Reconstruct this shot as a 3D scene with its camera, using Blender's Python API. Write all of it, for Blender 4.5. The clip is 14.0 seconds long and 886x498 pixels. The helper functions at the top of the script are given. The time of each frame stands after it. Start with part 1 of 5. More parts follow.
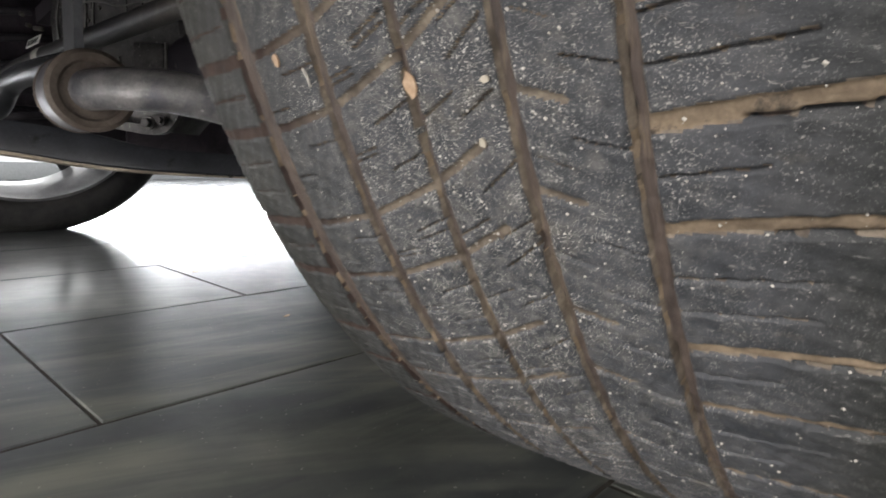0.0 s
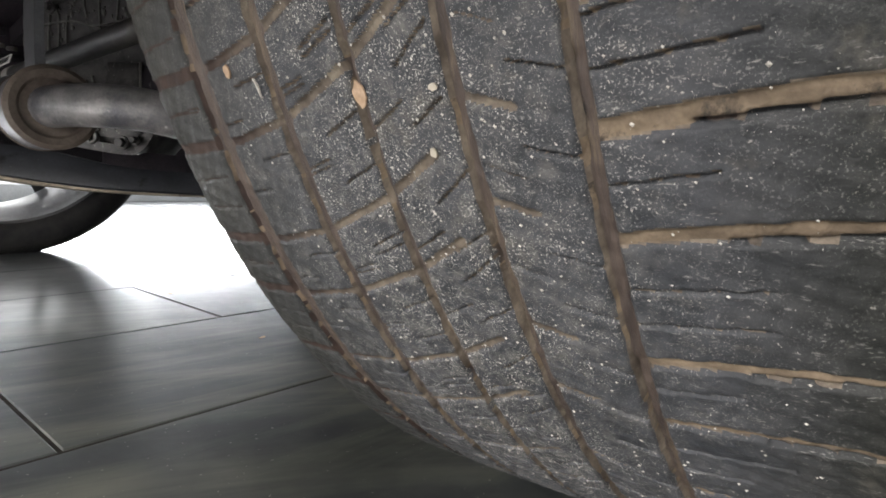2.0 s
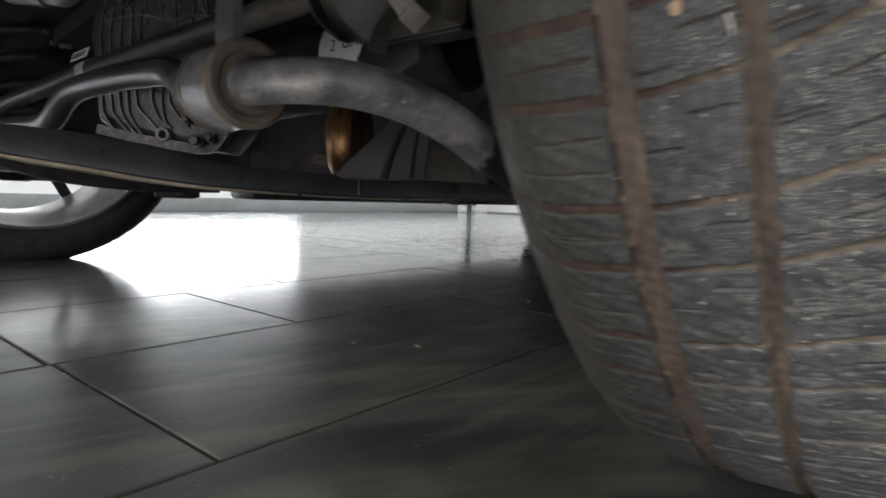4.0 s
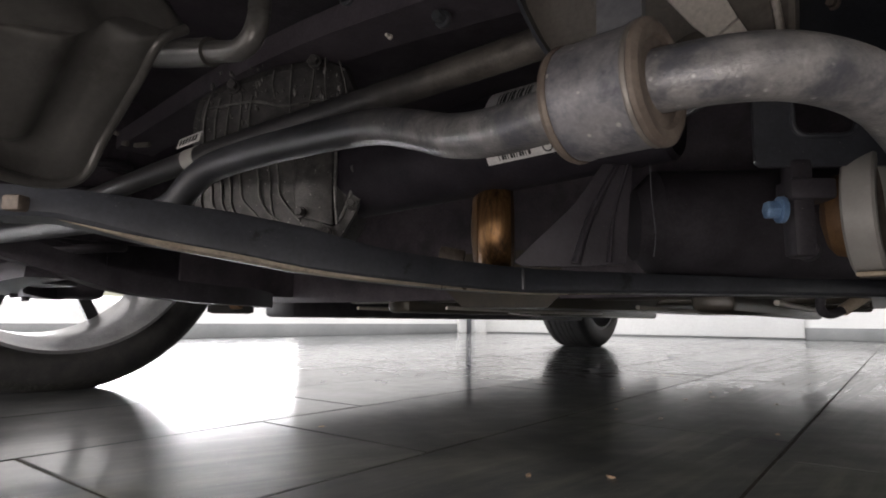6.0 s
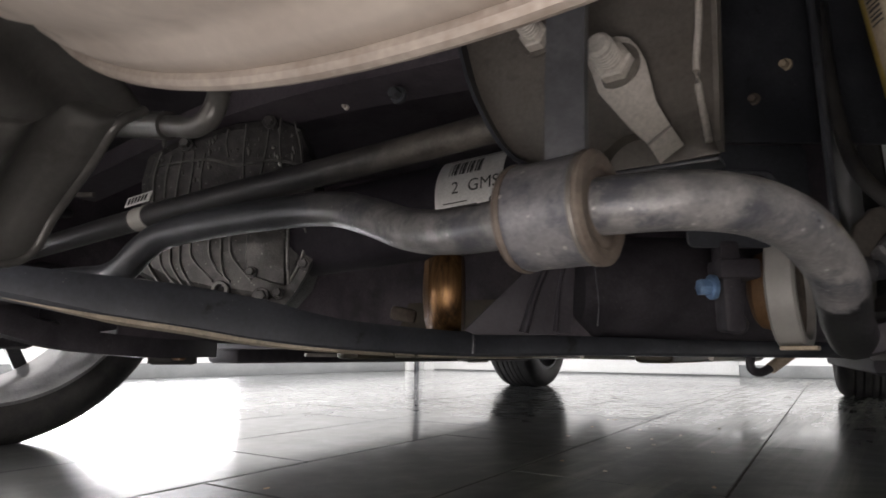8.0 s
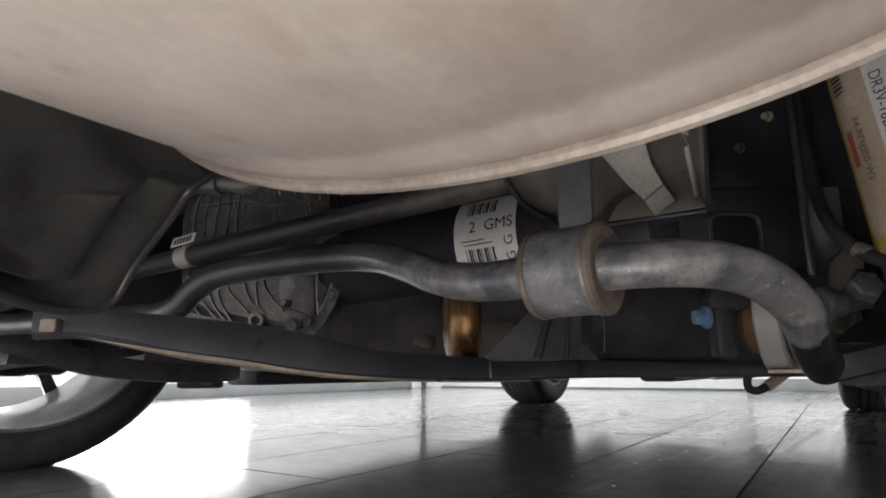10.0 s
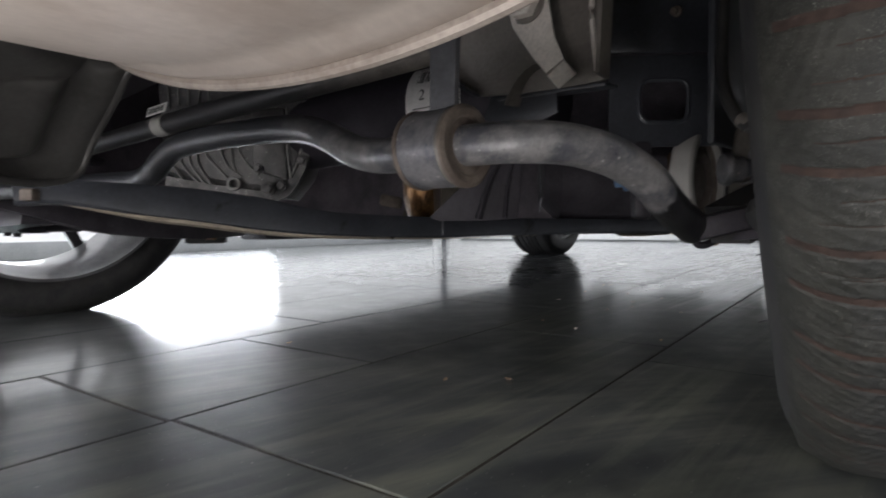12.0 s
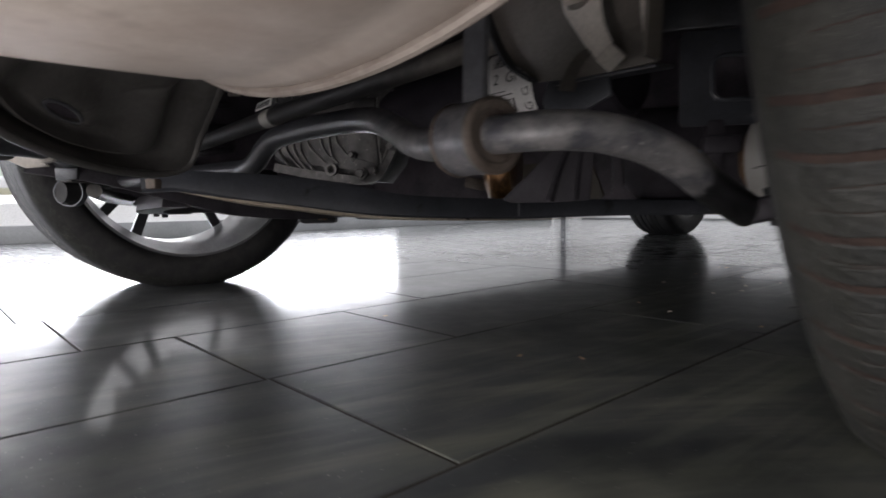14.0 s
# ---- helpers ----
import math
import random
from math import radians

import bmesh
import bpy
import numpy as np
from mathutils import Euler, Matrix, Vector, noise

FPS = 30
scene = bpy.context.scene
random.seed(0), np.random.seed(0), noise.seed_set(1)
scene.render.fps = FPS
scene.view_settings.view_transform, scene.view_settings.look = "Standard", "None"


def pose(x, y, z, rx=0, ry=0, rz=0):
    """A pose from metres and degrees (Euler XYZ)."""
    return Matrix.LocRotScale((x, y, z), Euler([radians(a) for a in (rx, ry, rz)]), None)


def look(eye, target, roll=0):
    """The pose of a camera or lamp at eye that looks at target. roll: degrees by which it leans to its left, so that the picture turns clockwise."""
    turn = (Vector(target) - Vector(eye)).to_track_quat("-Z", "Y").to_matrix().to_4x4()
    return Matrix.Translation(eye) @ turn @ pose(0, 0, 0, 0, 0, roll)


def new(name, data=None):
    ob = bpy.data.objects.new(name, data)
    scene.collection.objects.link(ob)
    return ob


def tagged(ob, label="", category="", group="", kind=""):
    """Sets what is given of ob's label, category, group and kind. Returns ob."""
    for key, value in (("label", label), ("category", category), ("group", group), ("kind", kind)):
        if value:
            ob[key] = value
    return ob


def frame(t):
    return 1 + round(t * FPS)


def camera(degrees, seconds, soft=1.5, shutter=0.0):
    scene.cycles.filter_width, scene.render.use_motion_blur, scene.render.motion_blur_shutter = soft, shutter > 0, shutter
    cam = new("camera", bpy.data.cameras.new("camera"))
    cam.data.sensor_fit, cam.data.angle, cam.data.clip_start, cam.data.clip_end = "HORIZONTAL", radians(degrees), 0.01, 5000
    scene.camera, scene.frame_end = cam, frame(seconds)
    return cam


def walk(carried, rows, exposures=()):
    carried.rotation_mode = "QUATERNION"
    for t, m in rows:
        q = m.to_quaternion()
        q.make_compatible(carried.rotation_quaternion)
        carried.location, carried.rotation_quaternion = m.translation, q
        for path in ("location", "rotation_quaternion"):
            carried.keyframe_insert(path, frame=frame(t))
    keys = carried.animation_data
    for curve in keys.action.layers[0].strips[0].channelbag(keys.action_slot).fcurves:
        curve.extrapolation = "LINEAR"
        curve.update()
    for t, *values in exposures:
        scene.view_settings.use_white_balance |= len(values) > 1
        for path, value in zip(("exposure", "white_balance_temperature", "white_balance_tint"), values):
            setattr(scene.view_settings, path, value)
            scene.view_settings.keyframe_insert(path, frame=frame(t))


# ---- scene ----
cam = camera(73.8, 14.0, soft=1.7, shutter=0.5)
PATH = [
    (0, (0.882, -0.423, 0.189), (-0.398, 1.086, -0.101), 2.2),
    (0.5, (0.884, -0.41, 0.193), (-0.391, 1.11, -0.066), 2.2),
    (1, (0.888, -0.418, 0.193), (-0.384, 1.107, -0.044), 2.1),
    (1.5, (0.883, -0.419, 0.191), (-0.375, 1.118, -0.038), 2.1),
    (2, (0.885, -0.414, 0.187), (-0.363, 1.133, -0.034), 1.9),
    (2.5, (0.883, -0.421, 0.183), (-0.352, 1.137, -0.03), 2.1),
    (3, (0.881, -0.422, 0.182), (-0.347, 1.142, -0.03), 1.9),
    (3.5, (0.845, -0.447, 0.185), (-0.367, 1.129, -0.031), 1.8),
    (3.7, (0.817, -0.466, 0.178), (-0.396, 1.111, -0.028), 2.0),
    (5.8, (0.567, -0.494, 0.143), (-0.636, 1.092, 0.338), 0.3),
    (6, (0.556, -0.501, 0.136), (-0.615, 1.102, 0.376), 0.5),
    (6.5, (0.533, -0.48, 0.144), (-0.541, 1.186, 0.412), 0.8),
    (7, (0.549, -0.473, 0.153), (-0.475, 1.225, 0.415), 0.1),
    (7.5, (0.574, -0.502, 0.165), (-0.456, 1.181, 0.492), 0.0),
    (8, (0.562, -0.517, 0.164), (-0.455, 1.168, 0.519), 0.4),
    (8.2, (0.551, -0.513, 0.158), (-0.469, 1.171, 0.512), 1.6),
    (10.3, (0.593, -0.58, 0.18), (-0.43, 1.089, 0.589), -0.4),
    (10.5, (0.605, -0.579, 0.184), (-0.424, 1.099, 0.533), -0.4),
    (11, (0.652, -0.567, 0.173), (-0.394, 1.132, 0.309), -0.4),
    (11.5, (0.672, -0.57, 0.176), (-0.388, 1.125, 0.227), -0.5),
    (12, (0.675, -0.575, 0.178), (-0.448, 1.079, 0.096), -0.5),
    (12.5, (0.665, -0.594, 0.173), (-0.627, 0.926, 0.031), -0.9),
    (13, (0.655, -0.577, 0.177), (-0.758, 0.832, 0.032), -1.0),
    (13.5, (0.66, -0.563, 0.178), (-0.79, 0.806, 0.028), -1.0),
    (14, (0.735, -0.563, 0.181), (-0.702, 0.82, 0.032), -0.8),
]
walk(cam, [(t, look(eye, target, roll)) for t, eye, target, roll in PATH],
     [(0, 0.50, 6500, 12), (3.0, 0.44, 6450, 11), (3.7, 0.0, 6450, 10), (5.8, 0.36, 6750, 16), (7.0, 0.46, 6750, 16), (8.2, 0.62, 6750, 15), (10.3, 0.49, 6500, 13), (12, 0.28, 6300, 13), (13, 0.05, 6350, 15), (14, -0.26, 6400, 16)])

# ---- light ----
world = bpy.data.worlds.new("world")
scene.world = world
world.use_nodes = True
wn = world.node_tree
sky = wn.nodes.new("ShaderNodeTexSky")
sky.sky_type = "NISHITA"
sky.sun_disc = False
sky.sun_elevation, sky.sun_rotation = radians(38), radians(200)
wn.links.new(sky.outputs[0], wn.nodes["Background"].inputs[0])
wn.nodes["Background"].inputs[1].default_value = 0.12


def area_lamp(name, where, towards, width, height, watts, colour):
    data = bpy.data.lights.new(name, "AREA")
    data.shape, data.size, data.size_y, data.energy, data.color = "RECTANGLE", width, height, watts, colour
    new(name, data).matrix_world = look(where, towards)


# side window daylight; the other lamps below are unseen and added
area_lamp("side_window_light", (-3.22, -0.33, 0.355), (0, -0.33, 0.355), 6.0, 0.26, 82, (0.93, 0.97, 1.0))
# unseen lamp behind the eye, added to light tyre and underside
area_lamp("rear_fill_light", (0.9, -4.35, 1.50), (0.9, 0, 1.3), 5.2, 1.7, 235, (1.0, 0.95, 0.88))
# unseen ceiling lamps, assumed from the evenly lit white walls
for lx, ly in ((-1.6, 3.0), (1.9, 3.0), (-1.6, -2.2)):
    area_lamp("assumed_ceiling_light", (lx, ly, 2.94), (lx, ly, 0), 0.6, 3.2, 88, (0.97, 0.99, 1.0))

# unseen, fixed fill lamp added low under the silencer, for an inferred phone light
fill_lamp = bpy.data.lights.new("silencer_fill", "AREA")
fill_lamp.shape, fill_lamp.size, fill_lamp.energy, fill_lamp.color = "DISK", 0.10, 0.50, (1.0, 0.96, 0.92)
new("silencer_fill", fill_lamp).matrix_world = look((0.56, -0.64, 0.035), (0.50, -0.41, 0.26))


# ---- materials ----
def surf(name, a, b, scale=30.0, rough=(0.4, 0.6), metal=0.0, bump=0.15, grain=400.0, specks=None, stretch=(1, 1, 1),
         stain=None, spec=0.5, depth=0.001, turn=0, fleck=0.35, coat=()):
    """Two tones mixed by a broad noise, a fine grain in colour and relief, and optional specks (colour, scale, amount)."""
    m = bpy.data.materials.new(name)
    m.use_nodes = True
    t = m.node_tree
    n, l = t.nodes, t.links
    p = n["Principled BSDF"]
    at = n.new("ShaderNodeTexCoord")
    mp = n.new("ShaderNodeMapping")
    mp.inputs["Scale"].default_value = stretch
    mp.inputs["Rotation"].default_value = (0, 0, radians(turn))
    l.new(at.outputs["Object"], mp.inputs[0])

    def noise_at(s, detail, rough_=0.6):
        x = n.new("ShaderNodeTexNoise")
        x.inputs["Scale"].default_value, x.inputs["Detail"].default_value, x.inputs["Roughness"].default_value = s, detail, rough_
        l.new(mp.outputs[0], x.inputs["Vector"])
        return x

    def ramp(src, lo, hi, c0, c1):
        x = n.new("ShaderNodeValToRGB")
        x.color_ramp.elements[0].position, x.color_ramp.elements[1].position = lo, hi
        x.color_ramp.elements[0].color, x.color_ramp.elements[1].color = (*c0, 1), (*c1, 1)
        l.new(src, x.inputs[0])
        return x.outputs[0]

    def mix(fac, c0, c1, kind="MIX"):
        x = n.new("ShaderNodeMix")
        x.data_type, x.blend_type = "RGBA", kind
        for k, v in ((0, fac), (6, c0), (7, c1)):
            if isinstance(v, bpy.types.NodeSocket):
                l.new(v, x.inputs[k])
            else:
                x.inputs[k].default_value = v if k == 0 else (*v, 1)
        return x.outputs[2]

    broad, fine = noise_at(scale, 6), noise_at(grain, 4)
    col = ramp(broad.outputs[0], 0.36, 0.64, a, b)
    col = mix(fleck, col, ramp(fine.outputs[0], 0.3, 0.7, (0.55, 0.55, 0.55), (1.35, 1.35, 1.35)), "MULTIPLY")
    if stain:
        c, s, lo, hi = stain
        col = mix(ramp(noise_at(s, 8, 0.7).outputs[0], lo, hi, (0, 0, 0), (0.85, 0.85, 0.85)), col, c)
    if specks:
        c, s, amount = specks
        v = n.new("ShaderNodeTexVoronoi")
        v.inputs["Scale"].default_value = s
        l.new(at.outputs["Object"], v.inputs["Vector"])
        dots = ramp(v.outputs["Distance"], amount * 0.6, amount, (1, 1, 1), (0, 0, 0))
        some = ramp(noise_at(scale * 2.3, 5).outputs[0], 0.46, 0.6, (0, 0, 0), (1, 1, 1))
        col = mix(mix(1.0, dots, some, "MULTIPLY"), col, c)
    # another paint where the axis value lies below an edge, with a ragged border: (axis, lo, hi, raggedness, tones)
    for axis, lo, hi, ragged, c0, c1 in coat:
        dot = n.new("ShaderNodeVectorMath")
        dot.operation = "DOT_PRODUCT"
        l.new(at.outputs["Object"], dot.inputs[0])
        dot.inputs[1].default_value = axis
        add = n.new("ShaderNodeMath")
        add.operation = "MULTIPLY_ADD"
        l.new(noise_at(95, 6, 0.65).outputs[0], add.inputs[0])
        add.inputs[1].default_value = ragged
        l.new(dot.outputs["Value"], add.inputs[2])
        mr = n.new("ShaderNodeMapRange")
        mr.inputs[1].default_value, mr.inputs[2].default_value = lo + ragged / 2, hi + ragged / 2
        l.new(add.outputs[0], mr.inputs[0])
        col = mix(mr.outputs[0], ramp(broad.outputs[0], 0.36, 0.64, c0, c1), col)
    l.new(col, p.inputs["Base Color"])
    rr = n.new("ShaderNodeMapRange")
    rr.inputs[3].default_value, rr.inputs[4].default_value = rough
    l.new(broad.outputs[0], rr.inputs[0])
    l.new(rr.outputs[0], p.inputs["Roughness"])
    p.inputs["Metallic"].default_value = metal
    p.inputs["Specular IOR Level"].default_value = spec
    bp = n.new("ShaderNodeBump")
    bp.inputs["Strength"].default_value, bp.inputs["Distance"].default_value = bump, depth
    l.new(fine.outputs[0], bp.inputs["Height"])
    l.new(bp.outputs[0], p.inputs["Normal"])
    return m


class Nodes:
    """Short names for building a node material."""

    def __init__(self, name, world_place=False):
        self.m = bpy.data.materials.new(name)
        self.m.use_nodes = True
        self.n, self.l = self.m.node_tree.nodes, self.m.node_tree.links
        self.p = self.n["Principled BSDF"]
        self.at = self.n.new("ShaderNodeNewGeometry").outputs["Position"] if world_place else self.n.new("ShaderNodeTexCoord").outputs["Object"]

    def put(self, socket, value):
        if isinstance(value, bpy.types.NodeSocket):
            self.l.new(value, socket)
        elif isinstance(value, tuple) and len(value) == 3 and socket.type == "RGBA":
            socket.default_value = (*value, 1)
        else:
            socket.default_value = value

    def noise(self, scale, detail=5, rough=0.6, vector=None):
        x = self.n.new("ShaderNodeTexNoise")
        x.inputs["Scale"].default_value, x.inputs["Detail"].default_value, x.inputs["Roughness"].default_value = scale, detail, rough
        self.l.new(vector or self.at, x.inputs["Vector"])
        return x.outputs[0]

    def math(self, kind, a, b=0.0, c=0.0):
        x = self.n.new("ShaderNodeMath")
        x.operation = kind
        for k, v in enumerate((a, b, c)):
            self.put(x.inputs[k], v)
        return x.outputs[0]

    def steps(self, src, lo, hi, a=0.0, b=1.0):
        x = self.n.new("ShaderNodeMapRange")
        for k, v in enumerate((src, lo, hi, a, b)):
            self.put(x.inputs[k], v)
        return x.outputs[0]

    def mix(self, fac, a, b, kind="MIX"):
        x = self.n.new("ShaderNodeMix")
        x.data_type, x.blend_type = "RGBA", kind
        for k, v in ((0, fac), (6, a), (7, b)):
            self.put(x.inputs[k], v)
        return x.outputs[2]

    def parts(self, v=None):
        x = self.n.new("ShaderNodeSeparateXYZ")
        self.l.new(v or self.at, x.inputs[0])
        return x.outputs

    def join(self, x, y, z=0.0):
        c = self.n.new("ShaderNodeCombineXYZ")
        for k, v in enumerate((x, y, z)):
            self.put(c.inputs[k], v)
        return c.outputs[0]

    def bump(self, height, strength, distance):
        b = self.n.new("ShaderNodeBump")
        b.inputs["Strength"].default_value, b.inputs["Distance"].default_value = strength, distance
        self.l.new(height, b.inputs["Height"])
        self.l.new(b.outputs[0], self.p.inputs["Normal"])


def tread_rubber():
    """Blue-black worn rubber under a haze of dust, fine white specks and scuffs, thickest on the middle ribs; shoulders
    darkened as shade.
    """
    g = Nodes("dusty_shaded_tread_rubber")
    x, y, z = g.parts()
    col = g.mix(g.steps(g.noise(60, 6), 0.36, 0.64), (0.030, 0.033, 0.039), (0.058, 0.060, 0.067))
    # inner shoulder darkened: shade put into the colour
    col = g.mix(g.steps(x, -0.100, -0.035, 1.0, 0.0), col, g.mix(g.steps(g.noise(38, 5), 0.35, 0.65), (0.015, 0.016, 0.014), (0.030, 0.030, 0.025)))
    # outer shoulder darkened too, part painted shade, part cleaner rubber
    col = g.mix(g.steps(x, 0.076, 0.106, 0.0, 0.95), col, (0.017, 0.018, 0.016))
    middle = g.steps(g.math("ABSOLUTE", g.math("SUBTRACT", x, 0.002)), 0.02, 0.085, 1.0, 0.15)
    haze = g.math("MULTIPLY", g.steps(g.noise(150, 8, 0.7), 0.50, 0.70, 0.0, 0.75), middle)
    col = g.mix(haze, col, (0.165, 0.158, 0.148))
    col = g.mix(g.math("MULTIPLY", g.steps(g.noise(34, 6, 0.7), 0.60, 0.70, 0.0, 0.5), g.steps(x, -0.10, -0.05, 0.3, 1.0)), col, (0.13, 0.118, 0.098))
    scuff = g.noise(1.0, 3, 0.6, g.join(g.math("MULTIPLY", x, 420), g.math("MULTIPLY", y, 1900), g.math("MULTIPLY", z, 1500)))
    col = g.mix(g.math("MULTIPLY", g.steps(scuff, 0.60, 0.68, 0.0, 0.75), g.math("MULTIPLY", g.steps(g.noise(70, 4), 0.47, 0.58), g.steps(x, -0.06, -0.02))), col, (0.27, 0.26, 0.245))
    cluster = g.math("MULTIPLY", g.steps(g.noise(85, 6, 0.65), 0.42, 0.58), middle)
    col = g.mix(g.math("MULTIPLY", g.steps(g.noise(1700, 2), 0.60, 0.635), cluster), col, (0.58, 0.56, 0.52))
    col = g.mix(g.math("MULTIPLY", g.steps(g.noise(980, 3), 0.67, 0.70), g.math("MULTIPLY", g.steps(g.noise(40, 4), 0.44, 0.58), g.math("MULTIPLY", g.steps(x, -0.09, -0.04, 0.35, 1.0), g.steps(x, 0.06, 0.10, 1.0, 0.45)))), col, (0.50, 0.47, 0.42))
    col = g.mix(g.math("MULTIPLY", g.steps(g.noise(3100, 1), 0.65, 0.69, 0.0, 0.8), g.steps(middle, 0.25, 1.0, 0.08, 1.0)), col, (0.42, 0.41, 0.39))
    g.put(g.p.inputs["Base Color"], col)
    g.put(g.p.inputs["Roughness"], g.steps(g.noise(60, 6), 0.3, 0.7, 0.5, 0.75))
    g.p.inputs["Specular IOR Level"].default_value = 0.42
    g.bump(g.noise(800, 5), 0.45, 0.001)
    return g.m


def slate_floor():
    """Dark slate with clouds of dust, tinted leftwards as window haze, and curved wiped streaks that run on from tile
    to tile.
    """
    g = Nodes("dusty_polished_slate_tile", True)
    x, y, z = g.parts()
    info = g.n.new("ShaderNodeObjectInfo").outputs["Random"]
    col = g.mix(g.steps(g.noise(4, 4, 0.55), 0.30, 0.70), (0.012, 0.014, 0.016), (0.036, 0.040, 0.043))
    col = g.mix(g.steps(info, 0.0, 1.0, 0.0, 0.35), col, (0.018, 0.021, 0.020))
    # bluish cloud grows leftwards: the window's haze put into the dust colour
    left_haze = g.steps(x, -0.2, 0.5, 1.0, 0.45)
    cloud = g.math("MULTIPLY", g.steps(g.noise(3.1, 6, 0.62), 0.40, 0.66), left_haze)
    col = g.mix(g.math("MULTIPLY", cloud, 0.50), col, (0.19, 0.205, 0.222))
    mottle = g.steps(g.noise(17, 6, 0.65), 0.46, 0.68)
    col = g.mix(g.math("MULTIPLY", mottle, 0.20), col, (0.15, 0.155, 0.135))
    dusty = g.math("MULTIPLY", g.steps(g.noise(6.5, 7, 0.68), 0.50, 0.66), g.math("MULTIPLY", g.steps(y, -0.25, 0.05, 0.25, 1.0), g.steps(y, 0.7, 1.3, 1.0, 0.3)))
    col = g.mix(g.math("MULTIPLY", dusty, 0.52), col, (0.150, 0.150, 0.130))
    # arcs left by a wiping hand round one spot beside the tyre
    dx, dy = g.math("SUBTRACT", x, 1.22), g.math("SUBTRACT", y, -0.62)
    far = g.math("SQRT", g.math("ADD", g.math("MULTIPLY", dx, dx), g.math("MULTIPLY", dy, dy)))
    arc = g.noise(1.0, 4, 0.6, g.join(g.math("MULTIPLY", far, 26), g.math("MULTIPLY", g.math("ARCTAN2", dy, dx), 1.6)))
    wiped = g.math("MULTIPLY", g.steps(arc, 0.46, 0.64), g.steps(g.noise(3.3, 4), 0.38, 0.58))
    wiped = g.math("MULTIPLY", wiped, g.steps(far, 0.5, 1.9, 1.0, 0.0))
    col = g.mix(g.math("MULTIPLY", wiped, 0.75), col, (0.22, 0.225, 0.175))
    # long drag marks beside the rolling line of the wheel
    line = g.noise(1.0, 4, 0.6, g.join(g.math("MULTIPLY", g.math("ADD", x, g.math("MULTIPLY", y, -0.10)), 34), g.math("MULTIPLY", y, 1.3)))
    drag = g.math("MULTIPLY", g.steps(line, 0.47, 0.62), g.math("MULTIPLY", g.steps(g.noise(2.9, 5), 0.38, 0.56), g.math("MULTIPLY", g.steps(x, 0.05, 0.30), g.steps(y, -0.35, -0.05, 0.3, 1.0))))
    col = g.mix(g.math("MULTIPLY", drag, 0.60), col, (0.17, 0.18, 0.135))
    col = g.mix(g.steps(g.noise(260, 1), 0.735, 0.765, 0.0, 0.7), col, (0.38, 0.37, 0.34))
    g.put(g.p.inputs["Base Color"], col)
    g.put(g.p.inputs["Roughness"], g.steps(g.noise(5, 3), 0.3, 0.7, 0.31, 0.40))
    # sheen raised to the left to strengthen the window's haze
    g.put(g.p.inputs["Specular IOR Level"], g.steps(x, -1.2, -0.2, 0.90, 0.52))
    dirt = g.math("ADD", g.math("MULTIPLY", mottle, 0.5), g.math("ADD", g.math("MULTIPLY", wiped, 0.8), g.math("MULTIPLY", drag, 0.8)))
    g.put(g.p.inputs["Coat Roughness"], g.math("ADD", g.math("MULTIPLY", dirt, 0.05), g.steps(info, 0.0, 1.0, 0.08, 0.125)))
    g.put(g.p.inputs["Coat Weight"], g.steps(dirt, 0.0, 1.2, 0.88, 0.45))
    g.p.inputs["Coat IOR"].default_value = 1.5
    g.bump(g.noise(7, 4), 0.035, 0.004)
    return g.m


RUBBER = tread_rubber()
MUD = surf("dried_mud", (0.055, 0.043, 0.039), (0.112, 0.085, 0.071), 80, (0.42, 0.7), 0, 0.5, 700, stain=((0.20, 0.155, 0.105), 48, 0.54, 0.70), stretch=(5, 0.6, 0.6), spec=0.4)
DUSTY = surf("dust_filled_cut", (0.075, 0.060, 0.048), (0.18, 0.148, 0.115), 120, (0.6, 0.9), 0, 0.4, 900, stain=((0.30, 0.26, 0.20), 75, 0.58, 0.72), spec=0.3,
             coat=(((1, 0, 0), -0.062, -0.032, 0.01, (0.030, 0.020, 0.017), (0.055, 0.036, 0.029)),))
TANMUD = surf("tan_dried_mud", (0.10, 0.075, 0.052), (0.235, 0.18, 0.125), 75, (0.6, 0.9), 0, 0.5, 800, stain=((0.035, 0.030, 0.027), 40, 0.58, 0.64), spec=0.3)
SIDEWALL = surf("sidewall_rubber", (0.022, 0.022, 0.024), (0.042, 0.041, 0.040), 40, (0.55, 0.75), 0, 0.2, 600, spec=0.4)
STEEL = surf("dusty_aluminised_steel", (0.50, 0.435, 0.385), (0.62, 0.55, 0.49), 9, (0.40, 0.55), 0.25, 0.03, 300,
             specks=((0.43, 0.37, 0.325), 48, 0.30), stain=((0.39, 0.315, 0.265), 14, 0.52, 0.72), stretch=(1, 0.6, 1), fleck=0.14)
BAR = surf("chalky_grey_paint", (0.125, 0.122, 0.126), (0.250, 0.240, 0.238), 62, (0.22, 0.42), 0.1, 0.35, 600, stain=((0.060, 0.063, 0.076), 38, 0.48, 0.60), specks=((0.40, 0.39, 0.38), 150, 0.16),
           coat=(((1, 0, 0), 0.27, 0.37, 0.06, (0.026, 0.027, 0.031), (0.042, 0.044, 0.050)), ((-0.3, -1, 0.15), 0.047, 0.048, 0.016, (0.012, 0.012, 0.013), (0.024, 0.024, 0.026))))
COLLAR = surf("brushed_grey_collar", (0.165, 0.163, 0.175), (0.275, 0.265, 0.270), 45, (0.32, 0.5), 0.3, 0.2, 500, stain=((0.080, 0.082, 0.100), 34, 0.48, 0.60), specks=((0.42, 0.40, 0.37), 120, 0.14))
